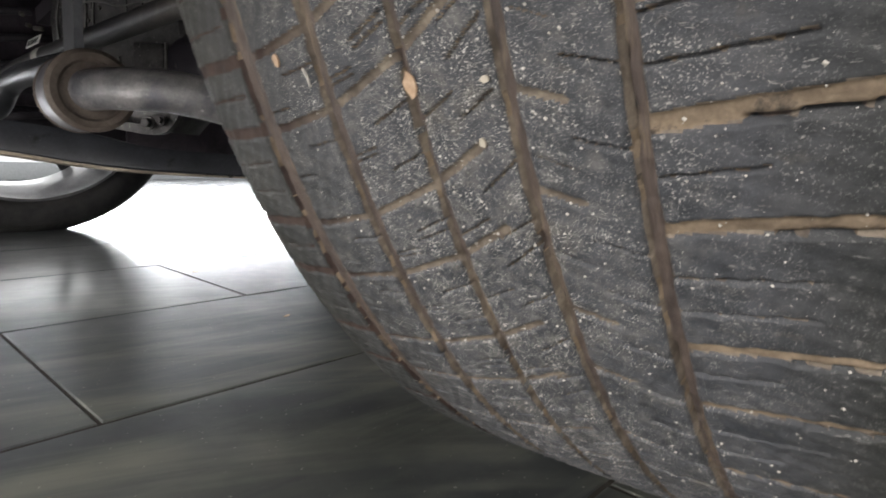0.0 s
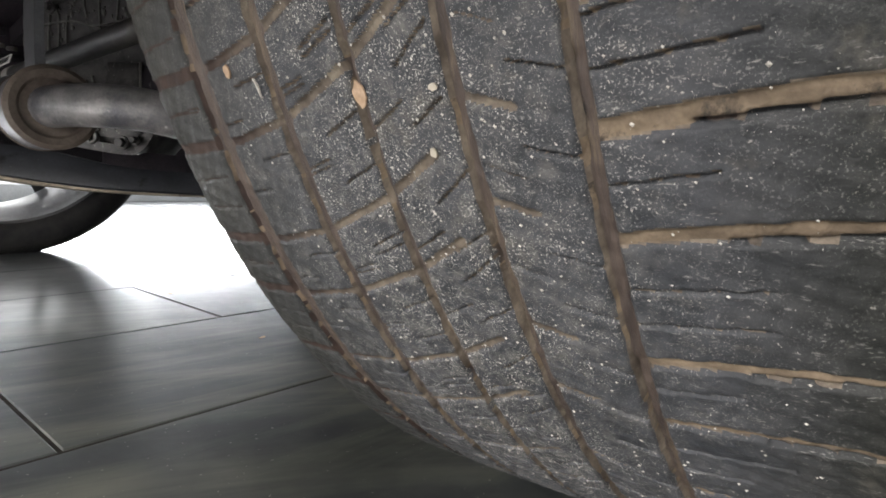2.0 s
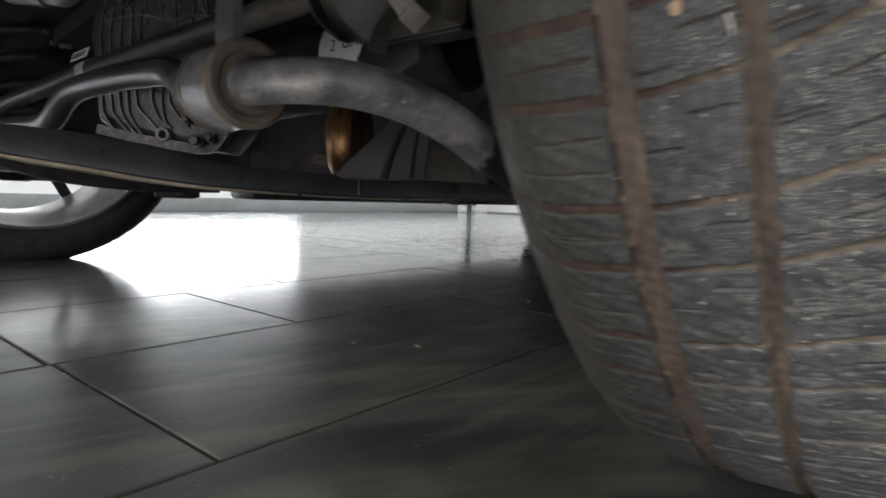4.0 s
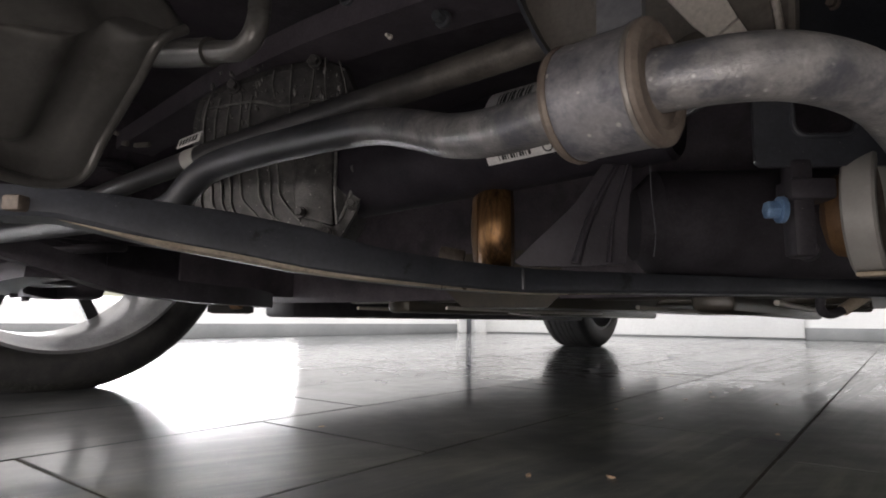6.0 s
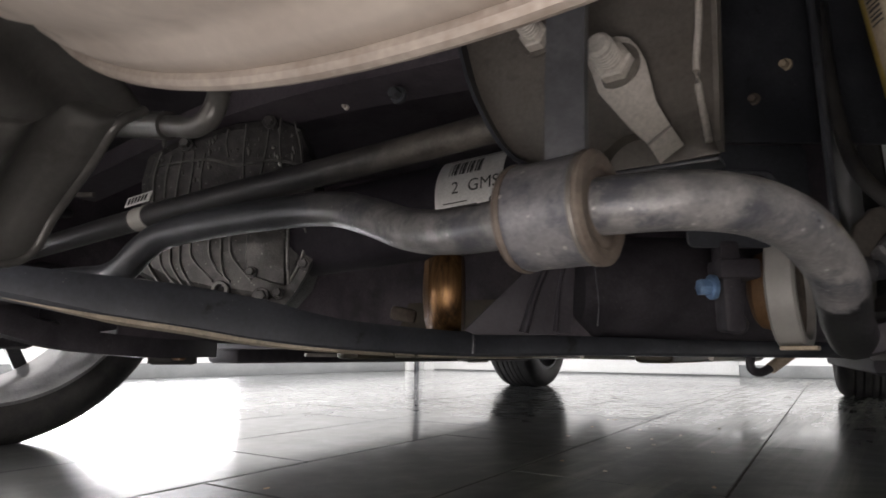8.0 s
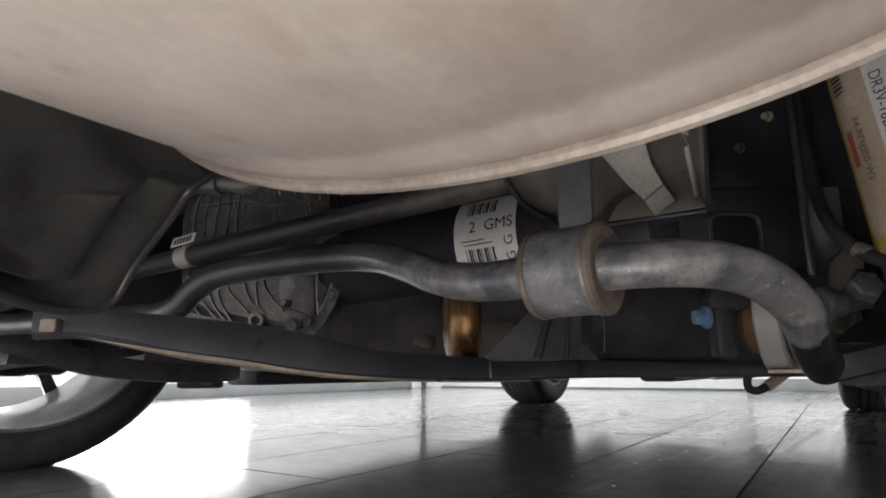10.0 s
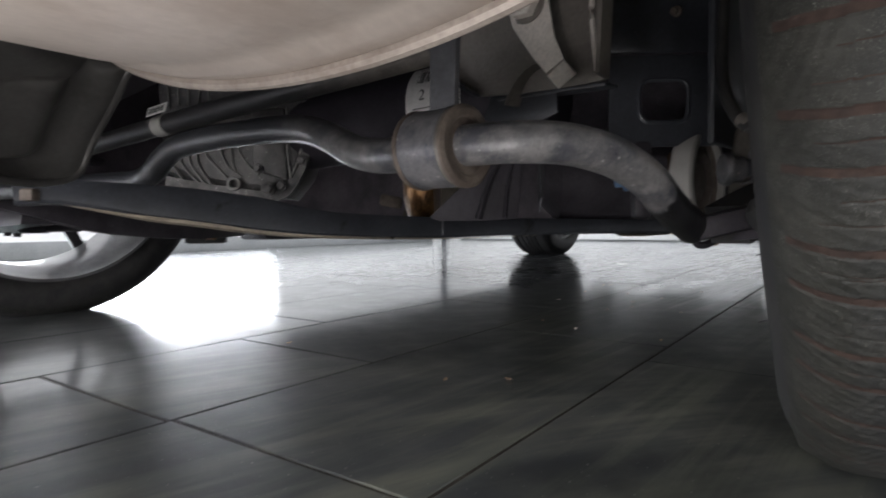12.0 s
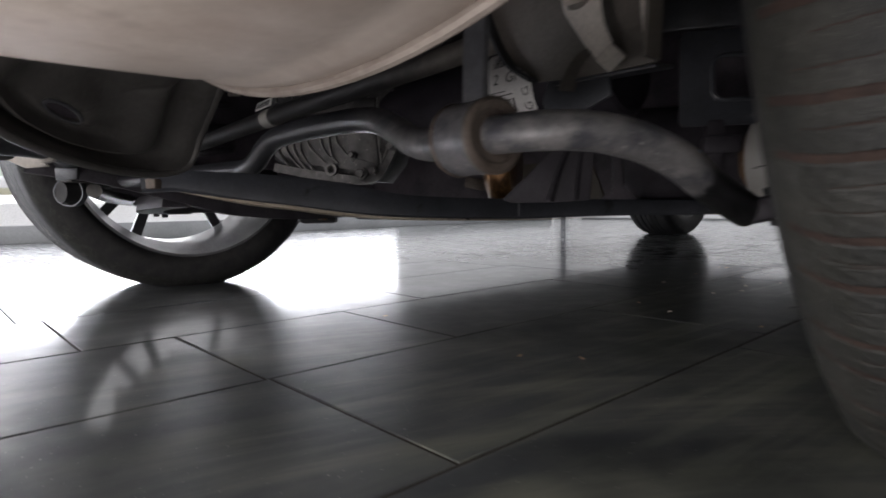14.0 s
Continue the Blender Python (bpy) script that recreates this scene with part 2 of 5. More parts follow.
BUSH = surf("brown_grey_rubber", (0.085, 0.066, 0.054), (0.155, 0.125, 0.104), 70, (0.55, 0.75), 0, 0.2, 600)
# paler purplish twin of BLACK: lens haze over far parts put into the colour
HAZED_BLACK = surf("hazed_dusty_black", (0.070, 0.060, 0.072), (0.115, 0.100, 0.116), 12, (0.45, 0.65), 0, 0.25, 250, specks=((0.20, 0.19, 0.18), 160, 0.10), spec=0.3, stain=((0.045, 0.040, 0.047), 9, 0.50, 0.66))
BLACK = surf("black_chassis_paint", (0.038, 0.035, 0.041), (0.062, 0.057, 0.066), 25, (0.4, 0.6), 0, 0.15, 350, specks=((0.20, 0.19, 0.18), 260, 0.10), spec=0.22)
RAIL = surf("grey_black_rail_paint", (0.035, 0.038, 0.046), (0.058, 0.062, 0.073), 18, (0.30, 0.45), 0, 0.12, 300, specks=((0.22, 0.21, 0.20), 220, 0.09),
            stain=((0.012, 0.012, 0.013), 24, 0.60, 0.67))
SHAFT = surf("dusty_shaft_paint", (0.080, 0.071, 0.063), (0.145, 0.130, 0.116), 48, (0.34, 0.55), 0.1, 0.25, 500, stain=((0.045, 0.042, 0.042), 26, 0.50, 0.64),
             coat=(((1, 0, 0), 0.20, 0.36, 0.10, (0.022, 0.021, 0.023), (0.036, 0.035, 0.037)),))
PAN = surf("dark_pressed_steel", (0.074, 0.071, 0.068), (0.118, 0.113, 0.108), 14, (0.26, 0.42), 0.3, 0.10, 250, spec=0.5, fleck=0.25, stain=((0.055, 0.050, 0.047), 20, 0.54, 0.70))
SATIN = surf("dark_strap_steel", (0.085, 0.09, 0.10), (0.13, 0.135, 0.15), 40, (0.3, 0.45), 0.4, 0.1, 400)
STRAP = surf("grey_strap_steel", (0.095, 0.098, 0.108), (0.140, 0.142, 0.153), 40, (0.3, 0.45), 0.3, 0.12, 400, stain=((0.09, 0.092, 0.10), 30, 0.52, 0.66))
SOOT = surf("black_tube_paint", (0.022, 0.020, 0.025), (0.038, 0.034, 0.042), 25, (0.45, 0.6), 0, 0.1, 350, spec=0.15)
ALLOY = surf("cast_aluminium", (0.062, 0.060, 0.061), (0.125, 0.121, 0.120), 60, (0.32, 0.52), 0.4, 0.5, 500, specks=((0.42, 0.41, 0.40), 190, 0.18), stain=((0.045, 0.043, 0.044), 50, 0.54, 0.68))
# pale lip metal: the window's glint put into the colour
LIT_LIP = surf("lit_lip_metal", (0.50, 0.43, 0.34), (0.66, 0.58, 0.47), 40, (0.22, 0.36), 0.7, 0.1, 400, stain=((0.20, 0.17, 0.14), 60, 0.56, 0.72))
ZINC = surf("light_zinc_steel", (0.58, 0.54, 0.49), (0.70, 0.65, 0.60), 30, (0.4, 0.55), 0.15, 0.1, 400, stain=((0.42, 0.38, 0.34), 50, 0.58, 0.75))
BRACKET = surf("grey_bracket_steel", (0.138, 0.124, 0.110), (0.190, 0.173, 0.155), 20, (0.35, 0.5), 0.15, 0.1, 300, stain=((0.085, 0.078, 0.070), 32, 0.56, 0.72))
# paler twin of ALLOY: light caught by the edges put into the colour
LIT_RIBS = surf("lit_cast_edges", (0.135, 0.132, 0.130), (0.215, 0.21, 0.205), 90, (0.32, 0.5), 0.3, 0.4, 600, stain=((0.07, 0.068, 0.068), 60, 0.52, 0.66))
COPPER = surf("heat_tinted_brass", (0.11, 0.058, 0.026), (0.27, 0.145, 0.06), 30, (0.30, 0.46), 0.8, 0.15, 500, stretch=(5, 5, 0.35), stain=((0.035, 0.022, 0.016), 26, 0.50, 0.66))
WHITE = surf("white_label_paper", (0.66, 0.65, 0.64), (0.74, 0.73, 0.72), 60, (0.5, 0.6), 0, 0.05, 500)
INK = surf("black_ink", (0.02, 0.02, 0.022), (0.03, 0.03, 0.032), 60, (0.5, 0.6), 0, 0, 500)
YELLOW = surf("yellow_label", (0.46, 0.32, 0.06), (0.55, 0.40, 0.10), 60, (0.45, 0.6), 0, 0.05, 500)
TAN = surf("tan_label", (0.42, 0.34, 0.25), (0.52, 0.43, 0.33), 40, (0.45, 0.6), 0, 0.05, 400)
RED = surf("red_print", (0.35, 0.07, 0.06), (0.42, 0.10, 0.08), 60, (0.5, 0.6), 0, 0, 500)
BLUE = surf("blue_bolt", (0.16, 0.28, 0.48), (0.24, 0.38, 0.58), 90, (0.35, 0.5), 0.3, 0.05, 600)
OCHRE = surf("ochre_rubber", (0.10, 0.052, 0.022), (0.17, 0.092, 0.040), 60, (0.45, 0.65), 0, 0.2, 500)
PALE = surf("pale_plastic", (0.33, 0.32, 0.30), (0.40, 0.39, 0.37), 18, (0.35, 0.5), 0, 0.05, 400, fleck=0.1)
OLIVE = surf("olive_wax_coating", (0.050, 0.040, 0.028), (0.085, 0.068, 0.047), 9, (0.3, 0.45), 0, 0.1, 200)
RIM = surf("silver_wheel", (0.30, 0.30, 0.31), (0.40, 0.40, 0.41), 20, (0.26, 0.4), 0.7, 0.05, 300)
SEAM = surf("dull_folded_steel", (0.30, 0.255, 0.222), (0.41, 0.355, 0.312), 40, (0.45, 0.6), 0.2, 0.1, 400, stain=((0.24, 0.19, 0.16), 60, 0.55, 0.72))
# dark twin of RIM: the shade of backlit, unlit wheels put into the colour
SHADED_RIM = surf("shaded_wheel_metal", (0.045, 0.046, 0.05), (0.07, 0.07, 0.075), 20, (0.3, 0.45), 0.3, 0.05, 300)
TILE = slate_floor()
GROUT = surf("dusty_grout", (0.030, 0.027, 0.024), (0.055, 0.050, 0.044), 30, (0.85, 0.98), 0, 0.2, 300, spec=0.1)
PAINT = surf("white_wall_paint", (0.74, 0.75, 0.75), (0.80, 0.81, 0.81), 2, (0.6, 0.75), 0, 0.05, 150)
SKIRTING = surf("grey_skirting", (0.20, 0.21, 0.215), (0.26, 0.27, 0.275), 3, (0.45, 0.6), 0, 0.05, 150)
FLAKE = surf("dry_leaf_flake", (0.36, 0.24, 0.15), (0.50, 0.36, 0.25), 300, (0.8, 0.95), 0, 0.2, 900)
PALEFLAKE = surf("pale_leaf_crumb", (0.40, 0.36, 0.29), (0.52, 0.47, 0.39), 300, (0.8, 0.95), 0, 0.2, 900)
GRIT = surf("pale_grit", (0.38, 0.36, 0.32), (0.60, 0.57, 0.52), 900, (0.8, 0.95), 0, 0.1, 900)


# ---- building tools ----
def mesh_of(name, bm, mats, smooth=35):
    bmesh.ops.recalc_face_normals(bm, faces=bm.faces)
    me = bpy.data.meshes.new(name)
    bm.to_mesh(me)
    bm.free()
    for m in mats if isinstance(mats, (list, tuple)) else (mats,):
        me.materials.append(m)
    if smooth:
        me.shade_smooth()
        me.set_sharp_from_angle(angle=radians(smooth))
    return me


def part(name, bm, mats, parent, label="", smooth=35):
    ob = new(name, mesh_of(name, bm, mats, smooth))
    ob.parent = parent
    return tagged(ob, label)


def curve_through(pts, steps=8):
    pts = [Vector(p) for p in pts]
    ext = [2 * pts[0] - pts[1], *pts, 2 * pts[-1] - pts[-2]]
    out = []
    for a, b, c, d in zip(ext, ext[1:], ext[2:], ext[3:]):
        for k in range(steps):
            t = k / steps
            out.append(0.5 * (2 * b + (c - a) * t + (2 * a - 5 * b + 4 * c - d) * t * t + (3 * b - a - 3 * c + d) * t ** 3))
    return out + [pts[-1]]


def loft(rings, caps=True, closed=False, bm=None):
    bm = bm or bmesh.new()
    vs = [[bm.verts.new(p) for p in r] for r in rings]
    n = len(vs[0])
    for a, b in zip(vs, vs[1:] + ([vs[0]] if closed else [])):
        for i in range(n):
            bm.faces.new((a[i], a[(i + 1) % n], b[(i + 1) % n], b[i]))
    if caps and not closed:
        bm.faces.new(vs[0][::-1])
        bm.faces.new(vs[-1])
    return bm


def sweep(pts, section, smooth_steps=8, caps=True, up=(0, 0, 1), bm=None, closed=False):
    """A section (list of (side, up) or a function of 0..1) carried along a smooth line."""
    line = curve_through(pts, smooth_steps) if smooth_steps else [Vector(p) for p in pts]
    up = Vector(up)
    rings = []
    for i, p in enumerate(line):
        along = (line[min(i + 1, len(line) - 1)] - line[max(i - 1, 0)]).normalized()
        side = along.cross(up)
        side = side.normalized() if side.length > 1e-4 else Vector((1, 0, 0))
        top = side.cross(along).normalized()
        sec = section(i / (len(line) - 1)) if callable(section) else section
        rings.append([p + side * s + top * h for s, h in sec])
    return loft(rings, caps, closed, bm)


def circle(r, n=20, squash=1.0):
    return [(r * math.cos(2 * math.pi * k / n), r * squash * math.sin(2 * math.pi * k / n)) for k in range(n)]


def tube(pts, r, n=20, steps=8, bm=None):
    return sweep(pts, circle(r, n) if not callable(r) else (lambda f: circle(r(f), n)), steps, bm=bm)


def lathe(profile, m, n=48, bm=None, caps=True, ringed=False):
    """A profile of (radius, height) turned about the local z axis of the pose m."""
    rings = [[m @ Vector((r * math.cos(2 * math.pi * k / n), r * math.sin(2 * math.pi * k / n), h)) for k in range(n)] for r, h in profile]
    return loft(rings, caps, ringed, bm)


def axis_pose(a, b):
    a, b = Vector(a), Vector(b)
    return Matrix.Translation(a) @ (b - a).to_track_quat("Z", "Y").to_matrix().to_4x4()


def rod(a, b, r, bevel=0.0015, n=24, bm=None):
    h = (Vector(b) - Vector(a)).length
    return lathe([(r - bevel, 0), (r, bevel), (r, h - bevel), (r - bevel, h)], axis_pose(a, b), n, bm)


def box(size, m, bevel=0.003, bm=None):
    b = bmesh.new()
    bmesh.ops.create_cube(b, size=1, matrix=m @ Matrix.Diagonal((*size, 1)))
    if bevel:
        bmesh.ops.bevel(b, geom=b.edges[:], offset=bevel, segments=2, affect="EDGES", profile=0.5)
    return b


def plate(outline, o, u, v, thick, bevel=0.0015, hole=None):
    """A flat piece: its outline in the plane o + a*u + b*v, pushed back by its thickness."""
    o, u, v = Vector(o), Vector(u).normalized(), Vector(v).normalized()
    w = u.cross(v).normalized()
    bm = bmesh.new()
    if hole:
        n = len(outline)
        loops = [[bm.verts.new(o + u * a + v * b + w * d) for a, b in ring] for d in (0, -thick) for ring in (outline, hole)]
        for a, b in ((0, 1), (3, 2), (2, 0), (1, 3)):
            for i in range(n):
                bm.faces.new((loops[a][i], loops[a][(i + 1) % n], loops[b][(i + 1) % n], loops[b][i]))
    else:
        f = bm.faces.new([bm.verts.new(o + u * a + v * b) for a, b in outline])
        g = bmesh.ops.extrude_face_region(bm, geom=[f])
        bmesh.ops.translate(bm, verts=[x for x in g["geom"] if isinstance(x, bmesh.types.BMVert)], vec=-w * thick)
        if bevel:
            bmesh.ops.bevel(bm, geom=[e for e in bm.edges if len(e.link_faces) == 2 and e.calc_face_angle(0) > 0.6], offset=bevel, segments=2, affect="EDGES", profile=0.5)
    return bm


def bolt(name, at, towards, r, h, mat, parent, label=""):
    m = axis_pose(at, Vector(at) + Vector(towards))
    bm = lathe([(r * 1.55, -0.001), (r * 1.6, 0), (r * 1.6, h * 0.22), (r * 1.5, h * 0.28), (r, h * 0.28)], m, 20)
    lathe([(r * 1.08, h * 0.25), (r * 1.1, h * 0.9), (r * 0.95, h)], m, 6, bm)
    return part(name, bm, mat, parent, label, 25)


def lettering(name, body, size, place, mat, parent):
    """Flat letters; place turns a point of the text's own plane into a place."""
    c = bpy.data.curves.new(name, "FONT")
    c.body, c.size = body, size
    tmp = new(name, c)
    bpy.context.view_layer.update()
    me = bpy.data.meshes.new_from_object(tmp.evaluated_get(bpy.context.evaluated_depsgraph_get()))
    bpy.data.objects.remove(tmp)
    for v in me.vertices:
        v.co = place(v.co.x, v.co.y)
    me.materials.clear()
    me.materials.append(mat)
    ob = new(name, me)
    ob.parent = parent
    return ob


def patch(place, x0, x1, y0, y1, nx=8, ny=8):
    """A small sheet laid on a surface by place(x, y)."""
    bm = bmesh.new()
    g = [[bm.verts.new(place(x0 + (x1 - x0) * i / nx, y0 + (y1 - y0) * j / ny)) for i in range(nx + 1)] for j in range(ny + 1)]
    for j in range(ny):
        for i in range(nx):
            bm.faces.new((g[j][i], g[j][i + 1], g[j + 1][i + 1], g[j + 1][i]))
    return bm


# ---- the room ----
def slab_wall(name, size, at, mat, label):
    ob = new(name, mesh_of(name, box(size, pose(*at), 0), mat, 0))
    return tagged(ob, label, "wall", kind="structure")


X0, X1, Y0, Y1, TOP = -3.2, 4.4, -4.5, 5.3, 3.0
# left wall with a long glazed opening
WY0, WY1, WZ0, WZ1 = -3.35, 2.69, 0.22, 0.49
slab_wall("wall_west_foot", (0.2, Y1 - Y0, WZ0), (X0 - 0.1, (Y0 + Y1) / 2, WZ0 / 2), PAINT, "white painted wall below a long window")
slab_wall("wall_west_head", (0.2, Y1 - Y0, TOP - WZ1), (X0 - 0.1, (Y0 + Y1) / 2, (WZ1 + TOP) / 2), PAINT, "white painted wall above a long window")
slab_wall("wall_west_pier", (0.2, Y1 - WY1, WZ1 - WZ0), (X0 - 0.1, (Y1 + WY1) / 2, (WZ0 + WZ1) / 2), PAINT, "white painted wall beside a long window")
slab_wall("wall_west_jamb", (0.2, WY0 - Y0, WZ1 - WZ0), (X0 - 0.1, (Y0 + WY0) / 2, (WZ0 + WZ1) / 2), PAINT, "white painted wall beside a long window")
slab_wall("wall_north", (X1 - X0, 0.2, TOP), ((X0 + X1) / 2, Y1 + 0.1, TOP / 2), PAINT, "white painted far wall of the workshop")
slab_wall("wall_east", (0.2, Y1 - Y0, TOP), (X1 + 0.1, (Y0 + Y1) / 2, TOP / 2), PAINT, "white painted side wall of the workshop")
# unseen back wall; its opening is added for the rear fill lamp
RX0, RX1, RZ0, RZ1 = -1.75, 3.55, 0.62, 2.4
slab_wall("wall_south_foot", (X1 - X0, 0.2, RZ0), ((X0 + X1) / 2, Y0 - 0.1, RZ0 / 2), PAINT, "white painted threshold wall under an opening")
slab_wall("wall_south_head", (X1 - X0, 0.2, TOP - RZ1), ((X0 + X1) / 2, Y0 - 0.1, (RZ1 + TOP) / 2), PAINT, "white painted wall above an opening")
slab_wall("wall_south_pier", (RX0 - X0, 0.2, RZ1 - RZ0), ((X0 + RX0) / 2, Y0 - 0.1, (RZ0 + RZ1) / 2), PAINT, "white painted wall beside an opening")
slab_wall("wall_south_jamb", (X1 - RX1, 0.2, RZ1 - RZ0), ((X1 + RX1) / 2, Y0 - 0.1, (RZ0 + RZ1) / 2), PAINT, "white painted wall beside an opening")
tagged(new("ceiling", mesh_of("ceiling", box((X1 - X0, Y1 - Y0, 0.2), pose((X0 + X1) / 2, (Y0 + Y1) / 2, TOP + 0.1), 0), PAINT, 0)),
       "plain white painted ceiling of the workshop", "ceiling", kind="structure")

sk = new("baseboard")
tagged(sk, "low grey baseboard along the white walls", "baseboard", kind="structure")
part("board", box((0.018, 8.9, 0.10), pose(X0 + 0.009, 0.45, 0.05), 0.003), SKIRTING, sk)
part("board", box((4.3, 0.018, 0.10), pose(2.22, Y1 - 0.009, 0.05), 0.003), SKIRTING, sk)

col = new("wall_column")
tagged(col, "square white column in the corner with a painted shadow strip", "column", kind="structure")
part("shaft", box((0.24, 0.30, TOP), pose(X0 - 0.08, 5.05, TOP / 2), 0.006), PAINT, col)
# dark strip stands in for the shadowed gap beside the column
part("shadow_strip", box((0.05, 0.02, 1.6), pose(X0 + 0.072, 5.05, 0.8), 0.002), SATIN, col, "dark strip painted as the shadow of a gap")
pan_wall = new("wall_panel")
tagged(pan_wall, "flush white panel standing before the far wall", "panel", kind="structure")
part("board", box((3.1, 0.04, 2.2), pose(-1.48, Y1 - 0.025, 1.115), 0.004), PAINT, pan_wall)
part("plinth", box((3.1, 0.03, 0.012), pose(-1.48, Y1 - 0.02, 0.006), 0.002), SKIRTING, pan_wall, "thin grey plinth strip")

win = new("window_1")
tagged(win, "long window with slim white frame in the side wall", "window", kind="structure")
for y in np.linspace(WY0 + 0.025, WY1 - 0.025, 5):
    part("window_frame", box((0.06, 0.05, WZ1 - WZ0), pose(X0 - 0.15, y, (WZ0 + WZ1) / 2), 0.004), PAINT, win)
part("transom", box((0.012, WY1 - WY0 + 0.02, 0.06), pose(X0 + 0.004, (WY0 + WY1) / 2, 0.335), 0.003), PAINT, win)
for z in (WZ0 + 0.025, WZ1 - 0.025):
    part("window_rail", box((0.058, WY1 - WY0, 0.05), pose(X0 - 0.15, (WY0 + WY1) / 2, z), 0.004), PAINT, win)

# ---- the car: tyres ----
car = new("car")
tagged(car, "parked low car seen from beneath its dusty rear axle", "car")

R, ZC, XC, YC = 0.347, 0.342, 0.776, 0.008   # tyre radius, axle height, half track, axle place
LEAN, BROAD = -2.5, 1.04   # camber in degrees, tread width


def crown(u):
    a = np.abs(u)
    return 0.002 * (a / 0.1) ** 2 + np.where(a > 0.095, 0.016 * ((a - 0.095) / 0.03) ** 2, 0)


GROOVES = ((-73.3, 10.5), (-38.9, 7.0), (-7.6, 4.7), (20.7, 5.0), (48.4, 5.3))   # across the tread, and width, in mm


def tread_cuts():
    """The cuts across the ribs: (line of (mm across, degrees round), width mm, depth mm)."""
    rnd = random.Random(4)
    cuts = []
    for c in (-0.4, -4.4, -10.3, -14.3, -20.2, -24.1, -30.0, -33.95, -39.6, -43.5, -49.2, -53.2, -59, -63, -69):
        cuts.append(([(-73, c - 0.1), (-64, c), (-40.5, c + 0.7), (-34.5, c + 1.0), (-8.7, c + 2.65), (-5.5, c + 2.95), (10.5, c + 4.5)], 3.2, 2.8))
        cuts.append(([(-73, c - 0.1), (-127, c - 0.4)], 5.0, 1.6))
        k = rnd.uniform(-0.15, 0.15)
        for (xa, da), (xb, db) in (((-55, -1.1), (-42, -0.8)), ((-67, -2.9), (-58, -2.75)), ((-35.8, -1.7), (-25, -1.25)), ((-38.5, -2.1), (-25.1, -1.55)),
                                   ((-23, -0.15), (-9.8, 0.75)), ((-23, 3.3), (-10.5, 4.1)), ((-6, -0.1), (5.6, 0.9)), ((6.4, -0.2), (17.3, 0.85)), ((6.1, 2.2), (17.4, 3.6))):
            cuts.append(([(xa + 8 * k, c + da + k), (xb + 6 * k, c + db + k)], 0.95, 4.6))
        cuts.append(([(-80, c + 1.9 + k), (-112, c + 1.7 + k)], 1.2, 1.4))
        cuts.append(([(-80, c - 2.0 - k), (-104, c - 2.3 - k)], 1.2, 1.4))
    for c, w in ((-1, 4), (-5, 4), (-11, 4), (-15, 4), (-20.9, 4), (-25.05, 5.4), (-29.05, 4.4), (-34.95, 4.2), (-38.85, 3.6), (-45.0, 3.6), (-49.1, 3.6), (-55, 4), (-59, 4), (-65, 4)):
        cuts.append(([(50, c - 0.05), (66, c + 0.25), (86, c + 0.5), (110, c + 0.4), (127, c + 0.1)], w, 3.4))
        cuts.append(([(rnd.uniform(64, 76), c + 0.0), (90, c + 0.2), (127, c - 0.1)], 1.5, 6.0))
    for c, e in ((-6.9, 66), (-13, 76), (-17, 64), (-21.48, 70), (-23.11, 78), (-27.0, 71), (-31.27, 78), (-32.93, 78), (-36.6, 70), (-40.9, 78), (-42.8, 68), (-47, 78), (-51, 70), (-57, 74)):
        cuts.append(([(51, c), (e, c + 0.35)], 1.1, 2.2))
    for c in (-14.2, -16.8, -19.6, -22.4, -25.43, -29.81, -32.36, -35.49, -38.6, -41.5, -45, -48, -52):
        cuts.append(([(34.6, c), (45.8, c - 0.52)], 1.0, 2.5))
    for c in (-13.4, -17.5, -23.37, -27.5, -33.65, -37.7, -43.8, -48, -54):
        cuts.append(([(23.2, c), (33.8, c - 0.62)], 2.8, 2.6))
    for c in (-15.5, -20.52, -26.03, -30.47, -36.0, -40.4, -46, -51):
        cuts.append(([(24.0, c), (33.2, c - 0.6)], 1.0, 2.4))
    return cuts


